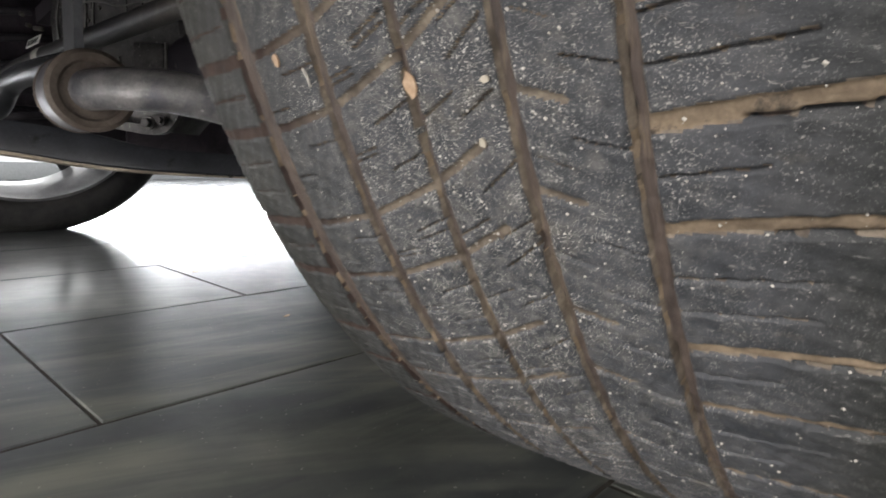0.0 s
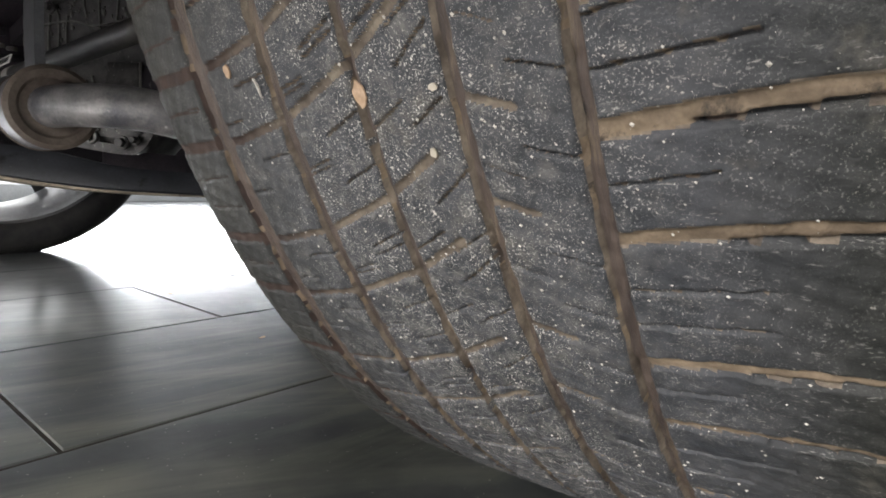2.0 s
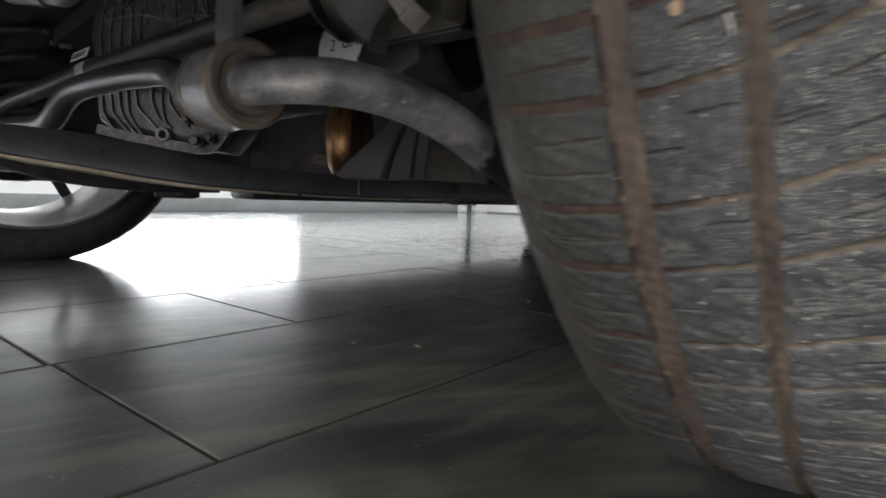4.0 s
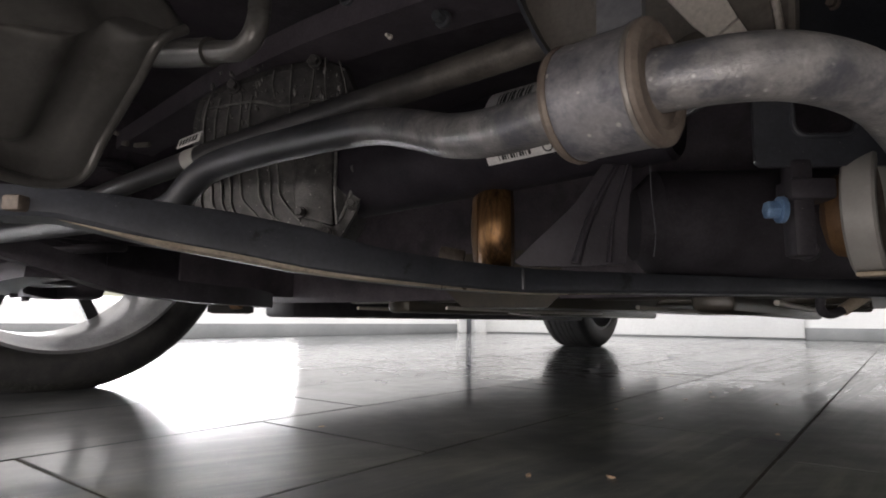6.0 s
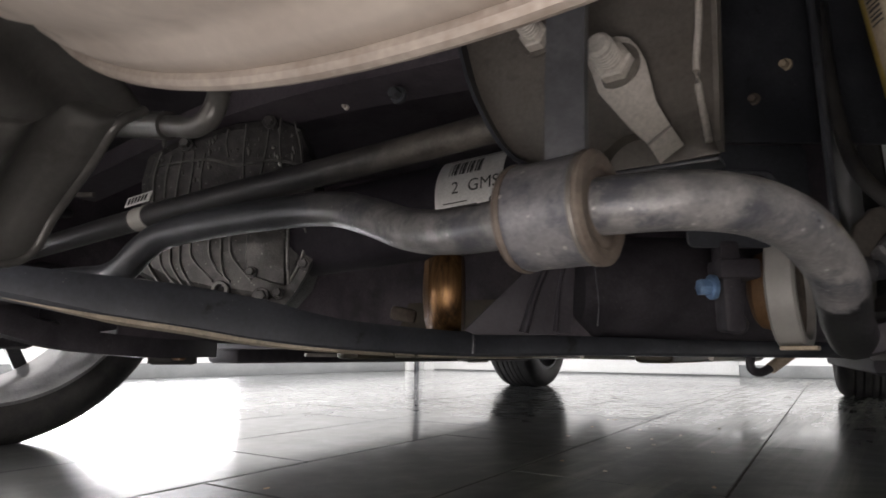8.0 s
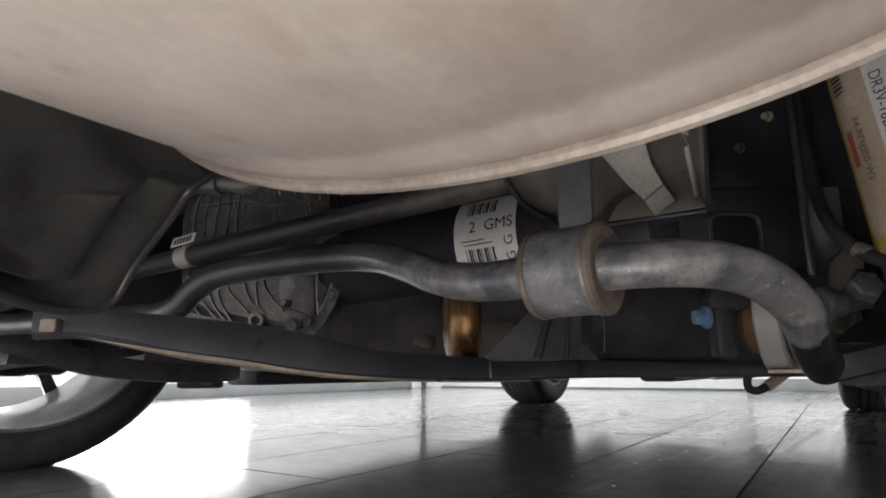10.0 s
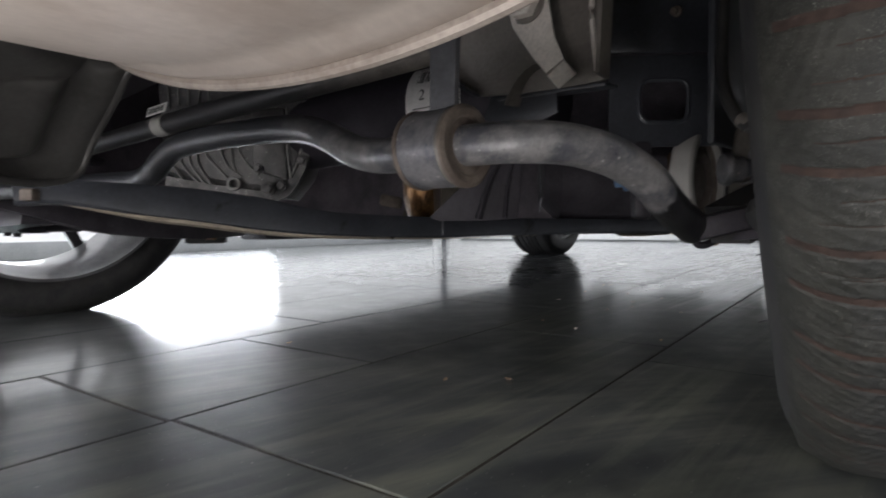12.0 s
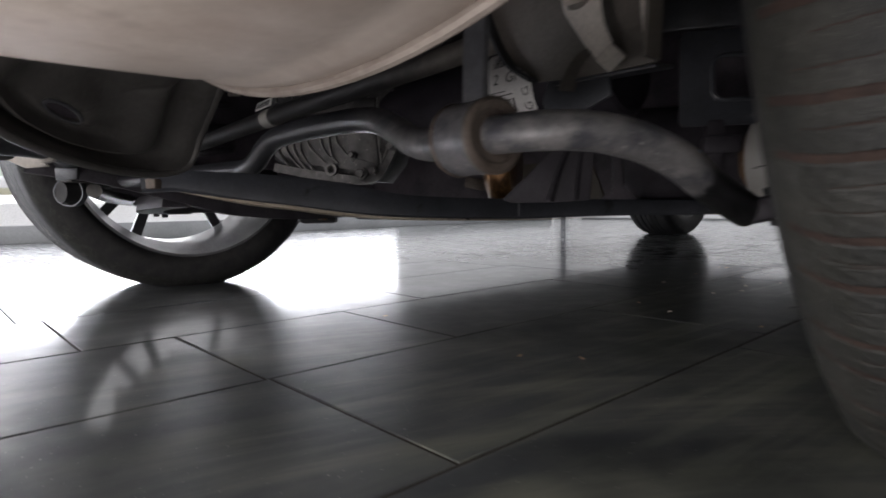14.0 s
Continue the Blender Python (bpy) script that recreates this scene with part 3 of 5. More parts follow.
def tyre_mesh(name, step_u, angles, half, cut, lean=0.0):
    """A tyre about the origin: rows round it, columns from one bead over the tread to the other."""
    u = np.arange(-0.1265, 0.1266, step_u)
    a = np.radians(np.asarray(angles))
    U, A = np.meshgrid(u, a)
    deep = np.zeros_like(U)
    for g, w in GROOVES:
        edge = 0.00016 * np.sin(A * 60 + g) + 0.0001 * np.sin(A * 171 + 2 * g)
        deep = np.maximum(deep, 0.0042 * np.clip((w / 2000 - np.abs(U - g / 1000 + edge)) / 0.0009, 0, 1))
        if cut and g > -10:   # a dark open slit along one side of the mud
            mud = np.clip(np.sin(A * 23 + g) + 0.55, 0, 1)
            deep = np.maximum(deep, 0.0066 * mud * np.clip((0.0008 - np.abs(U - (g - 0.27 * w) / 1000 + edge)) / 0.0006, 0, 1))
    if cut:
        for line, w, d in tread_cuts():
            pts = [(x / 1000, R * math.radians(t)) for x, t in line]
            lo, hi = min(p[0] for p in pts) - 0.004, max(p[0] for p in pts) + 0.004
            iu = np.where((u > lo) & (u < hi))[0]
            ia = np.where((a * R > min(p[1] for p in pts) - 0.004) & (a * R < max(p[1] for p in pts) + 0.004))[0]
            if not len(iu) or not len(ia):
                continue
            sl = np.ix_(ia, iu)
            x, y = U[sl], A[sl] * R
            y = y + (0.00010 if w > 2 else 0.0001) * np.sin(x * 700 + line[0][1])
            near = np.full(x.shape, 9.0)
            for (xa, ya), (xb, yb) in zip(pts, pts[1:]):
                dx, dy = xb - xa, yb - ya
                k = np.clip(((x - xa) * dx + (y - ya) * dy) / (dx * dx + dy * dy), 0, 1)
                near = np.minimum(near, np.hypot(x - xa - k * dx, y - ya - k * dy))
            deep[sl] = np.maximum(deep[sl], (d + 2.9 if w < 1.45 and line[0][0] > 30 else d) / 1000 * np.clip((w / 2000 - near) / (0.0006 if w > 2 else 0.00035), 0, 1))
    fade = np.clip((0.1262 - np.abs(U)) / 0.003, 0, 1)
    deep *= fade
    lump = 0.00025 * np.sin(U * 700 + A * 90) * np.sin(A * 260 - U * 300)
    low = np.exp(-((np.degrees(A) + 90) / 30) ** 2)   # the tyre squats where it stands
    relief = np.interp(deep, [0, 0.0030, 0.0034, 0.0042, 0.0066], [0, 0.0010, 0.0011, 0.0024, 0.0050])   # dirt fills the cuts
    s = half / 0.1375
    relief = relief if cut else deep * 2.0
    rad = R - crown(U) * (1 - 0.45 * low) - relief + lump
    side = [(0.1300, 0.322), (0.1345, 0.312), (0.1375, 0.301), (0.1385, 0.291), (0.1360, 0.281), (0.128, 0.273), (0.115, 0.269)]
    if not cut:   # taller walls on the front tyres
        side = [(0.1300, 0.322), (0.1350, 0.308), (0.1380, 0.292), (0.1385, 0.276), (0.1350, 0.258), (0.126, 0.246), (0.112, 0.240)]
    cols_u = np.concatenate([[-p[0] for p in side[::-1]], u, [p[0] for p in side]])
    nl = len(side)
    rr = np.concatenate([np.tile([p[1] for p in side[::-1]], (len(a), 1)), rad, np.tile([p[1] for p in side], (len(a), 1))], 1)
    UU = np.tile(cols_u * s, (len(a), 1)) * (1 + 0.075 * low[:, :1])
    co = np.stack([UU, -rr * np.cos(a)[:, None], rr * np.sin(a)[:, None]], -1).reshape(-1, 3) @ np.array(pose(0, 0, 0, 0, lean, 0).to_3x3()).T
    co[:, 2] = np.maximum(co[:, 2], -ZC + 0.0004)
    m, n = len(a), len(cols_u)
    i = np.arange(m)[:, None] * n + np.arange(n - 1)[None]
    j = (np.arange(m)[:, None] + 1) % m * n + np.arange(n - 1)[None]
    quads = np.stack([i, i + 1, j + 1, j], -1).reshape(-1, 4)
    dd = np.concatenate([np.full((m, nl), -1.0), deep, np.full((m, nl), -1.0)], 1)
    dm = np.maximum(dd[:, :-1], dd[:, 1:])
    dn = np.minimum(dd[:, :-1], dd[:, 1:])
    which = np.select([dm < -0.5, dn > 0.0048, dn > 0.0036, dn > 0.0030, dn > 0.0011], [2, 2, 1, 4, 3], 0).reshape(-1)
    if not cut:
        which = np.full_like(which, 2)
    me = bpy.data.meshes.new(name)
    me.vertices.add(len(co))
    me.vertices.foreach_set("co", co.ravel())
    me.loops.add(quads.size)
    me.loops.foreach_set("vertex_index", quads.ravel().astype(np.int32))
    me.polygons.add(len(quads))
    me.polygons.foreach_set("loop_start", np.arange(0, quads.size, 4, dtype=np.int32))
    me.polygons.foreach_set("material_index", which.astype(np.int32))
    me.update(calc_edges=True)
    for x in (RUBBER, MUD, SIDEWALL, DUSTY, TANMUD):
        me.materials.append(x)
    me.shade_smooth()
    return me


near = list(np.arange(-80, -58, 0.2)) + list(np.arange(-58, 1, 0.1)) + list(np.arange(1.1, 279.9, 1.0))
coarse = list(np.arange(0, 360, 2.0))
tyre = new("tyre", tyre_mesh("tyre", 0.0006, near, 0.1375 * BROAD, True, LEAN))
tyre.parent, tyre.location = car, (XC, YC, ZC)
tagged(tyre, "worn dusty tyre with five mud-filled grooves")
far_rear = tyre_mesh("tyre_plain", 0.0014, list(np.arange(0, 360, 0.4)), 0.1375, True, -LEAN)
slim_far = tyre_mesh("tyre_slim", 0.001, coarse, 0.125, False)
FY = -0.018   # far wheel moved back to fit its outline in the camera's view
for x, y, me in ((-XC, FY, far_rear), (-0.80, 2.70, slim_far), (0.80, 2.70, slim_far)):
    t = new("tyre", me)
    t.parent, t.location = car, (x, y, ZC)
    tagged(t, "black road tyre with straight grooves")


def wheel(x, y, out, lean=0.0, grow=1.107, metal=None):
    """An alloy wheel; out is +1 where its face looks to +x."""
    w = new("wheel")
    w.parent = car
    m = Matrix.Translation((x, y, ZC)) @ pose(0, 0, 0, 0, (90 + lean) * out, 0)
    barrel = [(0.238, -0.118), (0.252, -0.116), (0.254, -0.110), (0.243, -0.104), (0.238, -0.085), (0.226, -0.06), (0.222, 0.05), (0.236, 0.075), (0.243, 0.096),
              (0.254, 0.104), (0.250, 0.110), (0.240, 0.106), (0.231, 0.075), (0.217, 0.048), (0.220, -0.06), (0.232, -0.09), (0.238, -0.118)]
    part("rim", lathe([(r * grow, h) for r, h in barrel], m, 72, caps=False), metal or RIM, w, "machined rim barrel")
    part("hub", lathe([(0.02, 0.02), (0.075, 0.022), (0.08, 0.03), (0.08, 0.062), (0.06, 0.075), (0.02, 0.078)], m, 32), SHADED_RIM, w)
    for k in range(10):
        a = 36 * k + (7 if k % 2 else -7) + 12
        line = [m @ Matrix.Rotation(radians(a), 4, "Z") @ Vector(p) for p in ((0.06, 0, 0.055), (0.13, 0, 0.062), (0.20, 0, 0.07), (0.238 * grow, 0, 0.078))]
        part("spoke", sweep(line, lambda f: [(-0.010 - 0.003 * f, -0.012), (0.010 + 0.003 * f, -0.012), (0.007, 0.012), (-0.007, 0.012)], 5,
                            up=m.to_3x3() @ Vector((0, 0, 1))), SHADED_RIM, w, "spoke painted dark as if backlit")
    # disc metal darkened in colour, as it stands in silhouette
    part("brake_disc", lathe([(0.07, -0.035), (0.165, -0.035), (0.167, -0.033), (0.167, -0.012), (0.165, -0.010), (0.07, -0.010)], m, 64, ringed=True), SHADED_RIM, w, "cast brake disc painted dark as in silhouette")
    return tagged(w, "alloy wheel with thin spokes painted dark as backlit")


wheel(-XC, FY, -1, LEAN)
wheel(XC, YC, 1, LEAN)
# front rims take the shaded colour because they stand unlit
wheel(-0.80, 2.70, -1, 0.0, 0.985, SHADED_RIM)
wheel(0.80, 2.70, 1, 0.0, 0.985, SHADED_RIM)

# ---- the car: body shell and floor ----
shell = new("body_shell")
shell.parent = car
# unseen roof, side and rear sheets, added to keep light off the underside
part("shading_roof", box((1.84, 4.5, 0.02), pose(0, 1.45, 0.66), 0.004), HAZED_BLACK, shell)
for s in (-1, 1):
    out = [(-0.72, 0.36), (-0.40, 0.34)]
    for y in (0, 2.70):
        out += [(y - 0.41 * math.cos(radians(a)), 0.34 + 0.41 * math.sin(radians(a))) for a in range(0, 181, 15)]
        if y == 0:
            out += [(0.45, 0.20), (2.25, 0.20)]
    out += [(3.15, 0.30), (3.65, 0.35), (3.65, 0.80), (-0.72, 0.80)]
    part("side_panel", plate(out, (s * 0.945, 0, 0), (0, s, 0) if s < 0 else (0, 1, 0), (0, 0, 1), 0.012 * s, 0)
         if s > 0 else plate([(-a, b) for a, b in out], (s * 0.945, 0, 0), (0, -1, 0), (0, 0, 1), 0.012, 0), HAZED_BLACK, shell)
# made-up dark backing that hides the bright room behind the casing
part("left_backing", box((0.012, 1.25, 0.40), pose(-0.56, -0.10, 0.47), 0.003), HAZED_BLACK, shell)
# made-up panel that blocks a bright see-through gap
part("gap_blocker", box((0.008, 0.56, 0.19), pose(-0.60, 0.44, 0.283), 0.003), HAZED_BLACK, shell)
part("rear_panel", box((1.86, 0.02, 0.36), pose(0, -0.79, 0.56), 0.004), HAZED_BLACK, shell)
tagged(shell, "black underside of the car body")

floor_pan = new("floor_pan")
floor_pan.parent = car
tagged(floor_pan, "waxed underbody floor with pressed ribs")
part("sheet", box((1.30, 2.05, 0.012), pose(0, 1.52, 0.205), 0.004), OLIVE, floor_pan)
# made-up sheet added to close off bright gaps above the rail
part("dark_backing", box((1.62, 0.012, 0.44), pose(0.08, 0.46, 0.395), 0.004), HAZED_BLACK, floor_pan)
part("upper_floor", box((1.62, 1.2, 0.012), pose(0.08, -0.13, 0.545), 0.004), HAZED_BLACK, floor_pan)
for s in (-1, 1):
    part("sill_box", box((0.12, 1.85, 0.075), pose(s * 0.70, 1.42, 0.178), 0.012), BLACK, floor_pan)
    part("floor_rail", box((0.07, 1.9, 0.05), pose(s * 0.34, 1.5, 0.178), 0.012), OLIVE, floor_pan)
for y in (0.62, 1.05, 1.55, 2.05):
    part("pressed_rib", box((1.1, 0.05, 0.03), pose(0, y, 0.192), 0.010), OLIVE, floor_pan)
part("tunnel", sweep([(0, 0.45, 0.205), (0, 1.2, 0.21), (0, 2.5, 0.215)], [(-0.13, -0.01), (-0.09, -0.045), (0.09, -0.045), (0.13, -0.01), (0.10, 0.06), (-0.10, 0.06)], 6), OLIVE, floor_pan)
part("stripe_label", box((0.03, 0.10, 0.003), pose(-0.10, 0.72, 0.152, 0, 8, 0), 0), WHITE, floor_pan, "white sticker on the floor pan")
for x, y, l in ((-0.42, 0.9, 0.8), (-0.2, 1.0, 0.9), (0.2, 1.1, 1.0), (0.45, 1.0, 1.2)):
    part("brake_pipe", tube([(x, y - l / 2, 0.163), (x + 0.02, y, 0.160), (x, y + l / 2, 0.163)], 0.004, 8, 4), ZINC, floor_pan, "bare metal pipe")

pad = new("jacking_pad")
pad.parent = car
tagged(pad, "small black ribbed rubber jacking pad")
part("block", box((0.085, 0.075, 0.030), pose(-0.40, 0.15, 0.160, 0, 0, -35), 0.006), SIDEWALL, pad)
for k in range(6):
    part("rib", box((0.006, 0.078, 0.022), Matrix.Translation((-0.40, 0.15, 0.158)) @ pose(0, 0, 0, 0, 0, -35) @ pose(-0.034 + 0.0135 * k, 0, 0), 0.001), BLACK, pad)
part("pin", rod((-0.37, 0.13, 0.158), (-0.33, 0.12, 0.158), 0.006), OCHRE, pad)

# ---- the car: silencer over the eye ----
MX, MZ, MA, MB = 0.50, 0.3510, 0.22, 0.111


def oval(y, grow=0.0, n=96):
    out = []
    for k in range(n):
        a = 2 * math.pi * k / n
        out.append(Vector((MX + (MA + grow) * math.cos(a), y, MZ + (MB + grow) * math.sin(a))))
    return out


muffler = new("muffler")
muffler.parent = car
tagged(muffler, "large oval beige dusty steel silencer")
part("shell", loft([oval(-0.404, -0.006), oval(-0.408), oval(-0.420, 0.0003), oval(-0.426, -0.0022), oval(-0.434, -0.0024), oval(-0.442, -0.0002), oval(-0.50, 0.0006), oval(-0.60, 0.001), oval(-0.72, 0), oval(-0.745, -0.01)]),
     STEEL, muffler, smooth=60)
rim_line = oval(-0.4065, 0.0012)
part("folded_seam", sweep(rim_line, circle(0.0034, 10), 0, up=(0, 1, 0), closed=True), SEAM, muffler, "folded steel seam round the end")
part("end_cap", loft([oval(-0.405, -0.006), oval(-0.400, -0.02), oval(-0.396, -0.06)]), STEEL, muffler)

# ---- the car: anti-roll bar ----
bar = new("anti_roll_bar")
bar.parent = car
tagged(bar, "chalky grey bent steel anti-roll bar")
BAR_LEFT = [(-0.30, -0.285, 0.226), (-0.12, -0.262, 0.226), (0.02, -0.247, 0.226), (0.058, -0.240, 0.2265), (0.083, -0.238, 0.233), (0.104, -0.236, 0.248), (0.127, -0.233, 0.258),
            (0.184, -0.231, 0.262), (0.257, -0.230, 0.262), (0.309, -0.235, 0.257), (0.348, -0.245, 0.245), (0.385, -0.258, 0.231), (0.421, -0.271, 0.224), (0.470, -0.285, 0.2225)]
BAR_RIGHT = [(0.470, -0.285, 0.2225), (0.499, -0.290, 0.2226), (0.529, -0.2835, 0.2226), (0.548, -0.267, 0.2218), (0.562, -0.247, 0.2178), (0.570, -0.227, 0.2120), (0.577, -0.206, 0.2030), (0.580, -0.183, 0.1928), (0.582, -0.155, 0.1838), (0.586, -0.128, 0.1745)]
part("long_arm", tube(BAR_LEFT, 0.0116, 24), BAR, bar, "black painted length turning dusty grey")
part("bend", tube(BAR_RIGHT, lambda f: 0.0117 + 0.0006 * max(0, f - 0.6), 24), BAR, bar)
part("eye", box((0.046, 0.030, 0.017), pose(0.604, -0.118, 0.1775, 0, -14, 18), 0.006), BLACK, bar)

bush = new("bar_bush")
bush.parent = car
tagged(bush, "grey metal collar holding a brown rubber bush")
BM = axis_pose((0.4828, -0.2874, 0.2225), (0.5805, -0.3002, 0.2222))
part("collar", lathe([(0.0118, -0.0205), (0.0205, -0.0205), (0.0228, -0.0190), (0.0234, -0.0165), (0.0229, -0.0145), (0.0229, 0.0098), (0.0232, 0.0115), (0.0228, 0.0130), (0.0118, 0.0130)], BM, 56), COLLAR, bush, smooth=28)
part("back_lip", lathe([(0.0118, -0.0232), (0.0205, -0.0232), (0.0232, -0.0222), (0.0240, -0.0202), (0.0234, -0.0186), (0.0118, -0.0186)], BM, 56), BUSH, bush, "brown rubber lip of the bush")
part("edge_band", lathe([(0.0230, 0.0108), (0.0235, 0.0114), (0.0235, 0.0122), (0.0230, 0.0130)], BM, 56, caps=False), BRACKET, bush, "worn grey-brown edge of the collar")
part("rubber", lathe([(0.0118, 0.0128), (0.0226, 0.0128), (0.0238, 0.0138), (0.0236, 0.0156), (0.0212, 0.0170), (0.0176, 0.0166), (0.0162, 0.0152), (0.0118, 0.0156)], BM, 56), BUSH, bush, "brown rubber lip of the bush")
strap = new("bush_strap")
strap.parent = car
tagged(strap, "upright dark steel strap above the bush")
part("blade", sweep([(0.486, -0.294, 0.240), (0.4865, -0.294, 0.27), (0.488, -0.292, 0.32), (0.490, -0.290, 0.40), (0.492, -0.288, 0.52)],
                    lambda f: [(-0.0085, -0.0025), (0.0085, -0.0025), (0.0085, 0.0025), (-0.0085, 0.0025)], 5, up=(0, -1, 0)), STRAP, strap, smooth=0)

# ---- the car: bracket with the pale arm ----
bracket = new("hanger_bracket")
bracket.parent = car
tagged(bracket, "folded grey steel bracket with a pale arm")
O = (0.0, -0.150, 0.0)
part("face", plate([(0.345, 0.46), (0.358, 0.403), (0.371, 0.354), (0.381, 0.332), (0.397, 0.304), (0.425, 0.284), (0.464, 0.281), (0.505, 0.281), (0.530, 0.282), (0.537, 0.46)], O, (1, 0, 0), (0, 0, 1), 0.004, 0.001), BRACKET, bracket)
part("left_lip", sweep([(0.345, -0.156, 0.46), (0.358, -0.156, 0.403), (0.371, -0.156, 0.354), (0.396, -0.156, 0.305), (0.424, -0.156, 0.284)], [(-0.006, -0.0013), (0.006, -0.0013), (0.006, 0.0013), (-0.006, 0.0013)], 4, up=(1, 0, 0)), RAIL, bracket, "dark folded edge")
part("right_lip", sweep([(0.537, -0.159, 0.46), (0.535, -0.159, 0.376), (0.531, -0.159, 0.283)], [(-0.011, -0.0015), (0.011, -0.0015), (0.011, 0.0015), (-0.011, 0.0015)], 4, up=(1, 0, 0)), BRACKET, bracket)
part("fold", sweep([(0.527, -0.153, 0.46), (0.525, -0.153, 0.376), (0.521, -0.153, 0.335), (0.525, -0.153, 0.289)], circle(0.0022, 8), 5), ZINC, bracket, "bright worn fold line")
part("lower_fold", sweep([(0.455, -0.152, 0.272), (0.463, -0.155, 0.287), (0.472, -0.156, 0.296), (0.484, -0.156, 0.300), (0.500, -0.155, 0.296)], [(-0.007, -0.0012), (0.007, -0.0012), (0.007, 0.0012), (-0.007, 0.0012)], 5), BRACKET, bracket)
part("floor_flange", plate([(0.44, 0.0), (0.53, 0.0), (0.53, 0.03), (0.45, 0.03)], (0, -0.150, 0.281), (1, 0, 0), (0, 1, 0.12), 0.003, 0.001), RAIL, bracket)
part("tongue", plate([(0.436, 0.290), (0.466, 0.288), (0.490, 0.287), (0.491, 0.264), (0.464, 0.254), (0.430, 0.254), (0.426, 0.268)], (0, -0.146, 0), (1, 0, 0), (0, 0, 1), 0.004, 0.001), RAIL, bracket)
part("pale_arm", plate([(0.458, 0.353), (0.463, 0.338), (0.466, 0.326), (0.484, 0.299), (0.4935, 0.2875), (0.507, 0.2965), (0.500, 0.313), (0.4955, 0.340), (0.491, 0.351), (0.486, 0.358), (0.479, 0.361), (0.466, 0.360)], (0, -0.172, 0), (1, 0, 0), (0, 0, 1), 0.0026, 0.0008), ZINC, bracket, "pale zinc arm bent at its foot", smooth=25)
part("arm_foot", plate([(0.0, 0.0), (0.0162, 0.0), (0.0165, 0.0165), (-0.0005, 0.0165)], (0.4935, -0.1722, 0.2872), (0.0135, 0, 0.0090), (0.0040, 0.0150, -0.0075), 0.0026, 0.0008), ZINC, bracket, "pale foot of the arm")
for at, tip, r in (((0.478, -0.168, 0.341), (0.4745, -0.202, 0.3425), 0.0076), ((0.420, -0.150, 0.384), (0.4185, -0.186, 0.387), 0.0066)):
    part("stud", rod(at, tip, r, 0.002), ZINC, bracket, "pale threaded stud")
    sm = axis_pose(at, tip)
    for k in range(5):
        part("thread", lathe([(r - 0.0004, 0.0), (r + 0.0006, 0.0008), (r - 0.0004, 0.0016)], sm @ pose(0, 0, 0.016 + 0.003 * k), 20, caps=False), ZINC, bracket)
    part("nut", lathe([(r * 1.45, 0.004), (r * 1.62, 0.005), (r * 1.62, 0.0125), (r * 1.40, 0.0135)], sm, 6), ZINC, bracket, smooth=20)
    part("washer", lathe([(r, 0.002), (r * 1.95, 0.0022), (r * 1.98, 0.0042), (r, 0.0052)], sm, 28), BRACKET, bracket)

# ---- the car: drive shafts ----
shaft = new("half_shaft")
shaft.parent = car
tagged(shaft, "slim black drive shaft with a paper tag")
part("bar", tube([(-0.55, -0.150, 0.276), (-0.206, -0.165, 0.291), (0.0, -0.166, 0.303), (0.26, -0.148, 0.3225), (0.40, -0.136, 0.335), (0.47, -0.130, 0.340)], 0.0118, 22), SHAFT, shaft)
CM = axis_pose((-0.012, -0.166, 0.3022), (0.20, -0.166, 0.3146))
part("tag_band", lathe([(0.0118, -0.011), (0.0128, -0.0105), (0.0126, 0.0), (0.0128, 0.0105), (0.0118, 0.011)], CM, 24), PALE, shaft, "pale paper band round the shaft")
FLAG = pose(-0.004, -0.1790, 0.3180, -22, -8, 8)
part("tag_flag", box((0.034, 0.0012, 0.0125), FLAG, 0.0003), WHITE, shaft, "white printed tag")
for k in range(6):
    part("tag_print", box((0.0026, 0.0004, 0.0075), FLAG @ pose(-0.012 + 0.0046 * k, -0.0008, -0.0005), 0), INK, shaft)

tube_big = new("propeller_tube")
tube_big.parent = car
tagged(tube_big, "thick black tube carrying a white printed label")
TY, TZ, TR = -0.005, 0.312, 0.048
part("tube", rod((-0.02, TY, TZ - 0.012), (0.43, TY, TZ + 0.006), TR, 0.004, 48), SOOT, tube_big)


def on_tube(x, s, lift=0.0012):
    """x along the tube, s round it from its lowest front line upwards."""
    a = radians(-52) + s / TR
    z = TZ - 0.012 + 0.018 * (x + 0.02) / 0.45
    return Vector((x, TY - (TR + lift) * math.cos(a), z + (TR + lift) * math.sin(a)))


LX = 0.278
lab = part("label", patch(lambda x, y: on_tube(LX + x, y), -0.005, 0.066, 0.009, 0.088, 10, 18), WHITE, tube_big, "white paper label with black print")
lettering("letters", "2  GMS", 0.0165, lambda x, y: on_tube(LX + 0.013 + x, 0.044 + y, 0.0016), INK, lab)
lettering("letters", "G", 0.014, lambda x, y: on_tube(LX + 0.062 - y, 0.010 + x, 0.0016), INK, lab)
lettering("letters", "G", 0.014, lambda x, y: on_tube(LX + 0.062 - y, 0.026 + x, 0.0016), INK, lab)
for k in range(13):
    w = 0.0009 + 0.0008 * ((k * 7) % 3)
    part("print_bar", patch(lambda x, y, k=k, w=w: on_tube(LX + 0.008 + 0.0028 * k + x * w, 0.063 + y, 0.0016), 0, 1, 0, 0.017, 1, 4), INK, lab)
for k in range(11):
    w = 0.0009 + 0.0008 * ((k * 5) % 3)
    part("print_bar", patch(lambda x, y, k=k, w=w: on_tube(LX + 0.008 + 0.0030 * k + x * w, 0.012 + y, 0.0016), 0, 1, 0, 0.015, 1, 4), INK, lab)
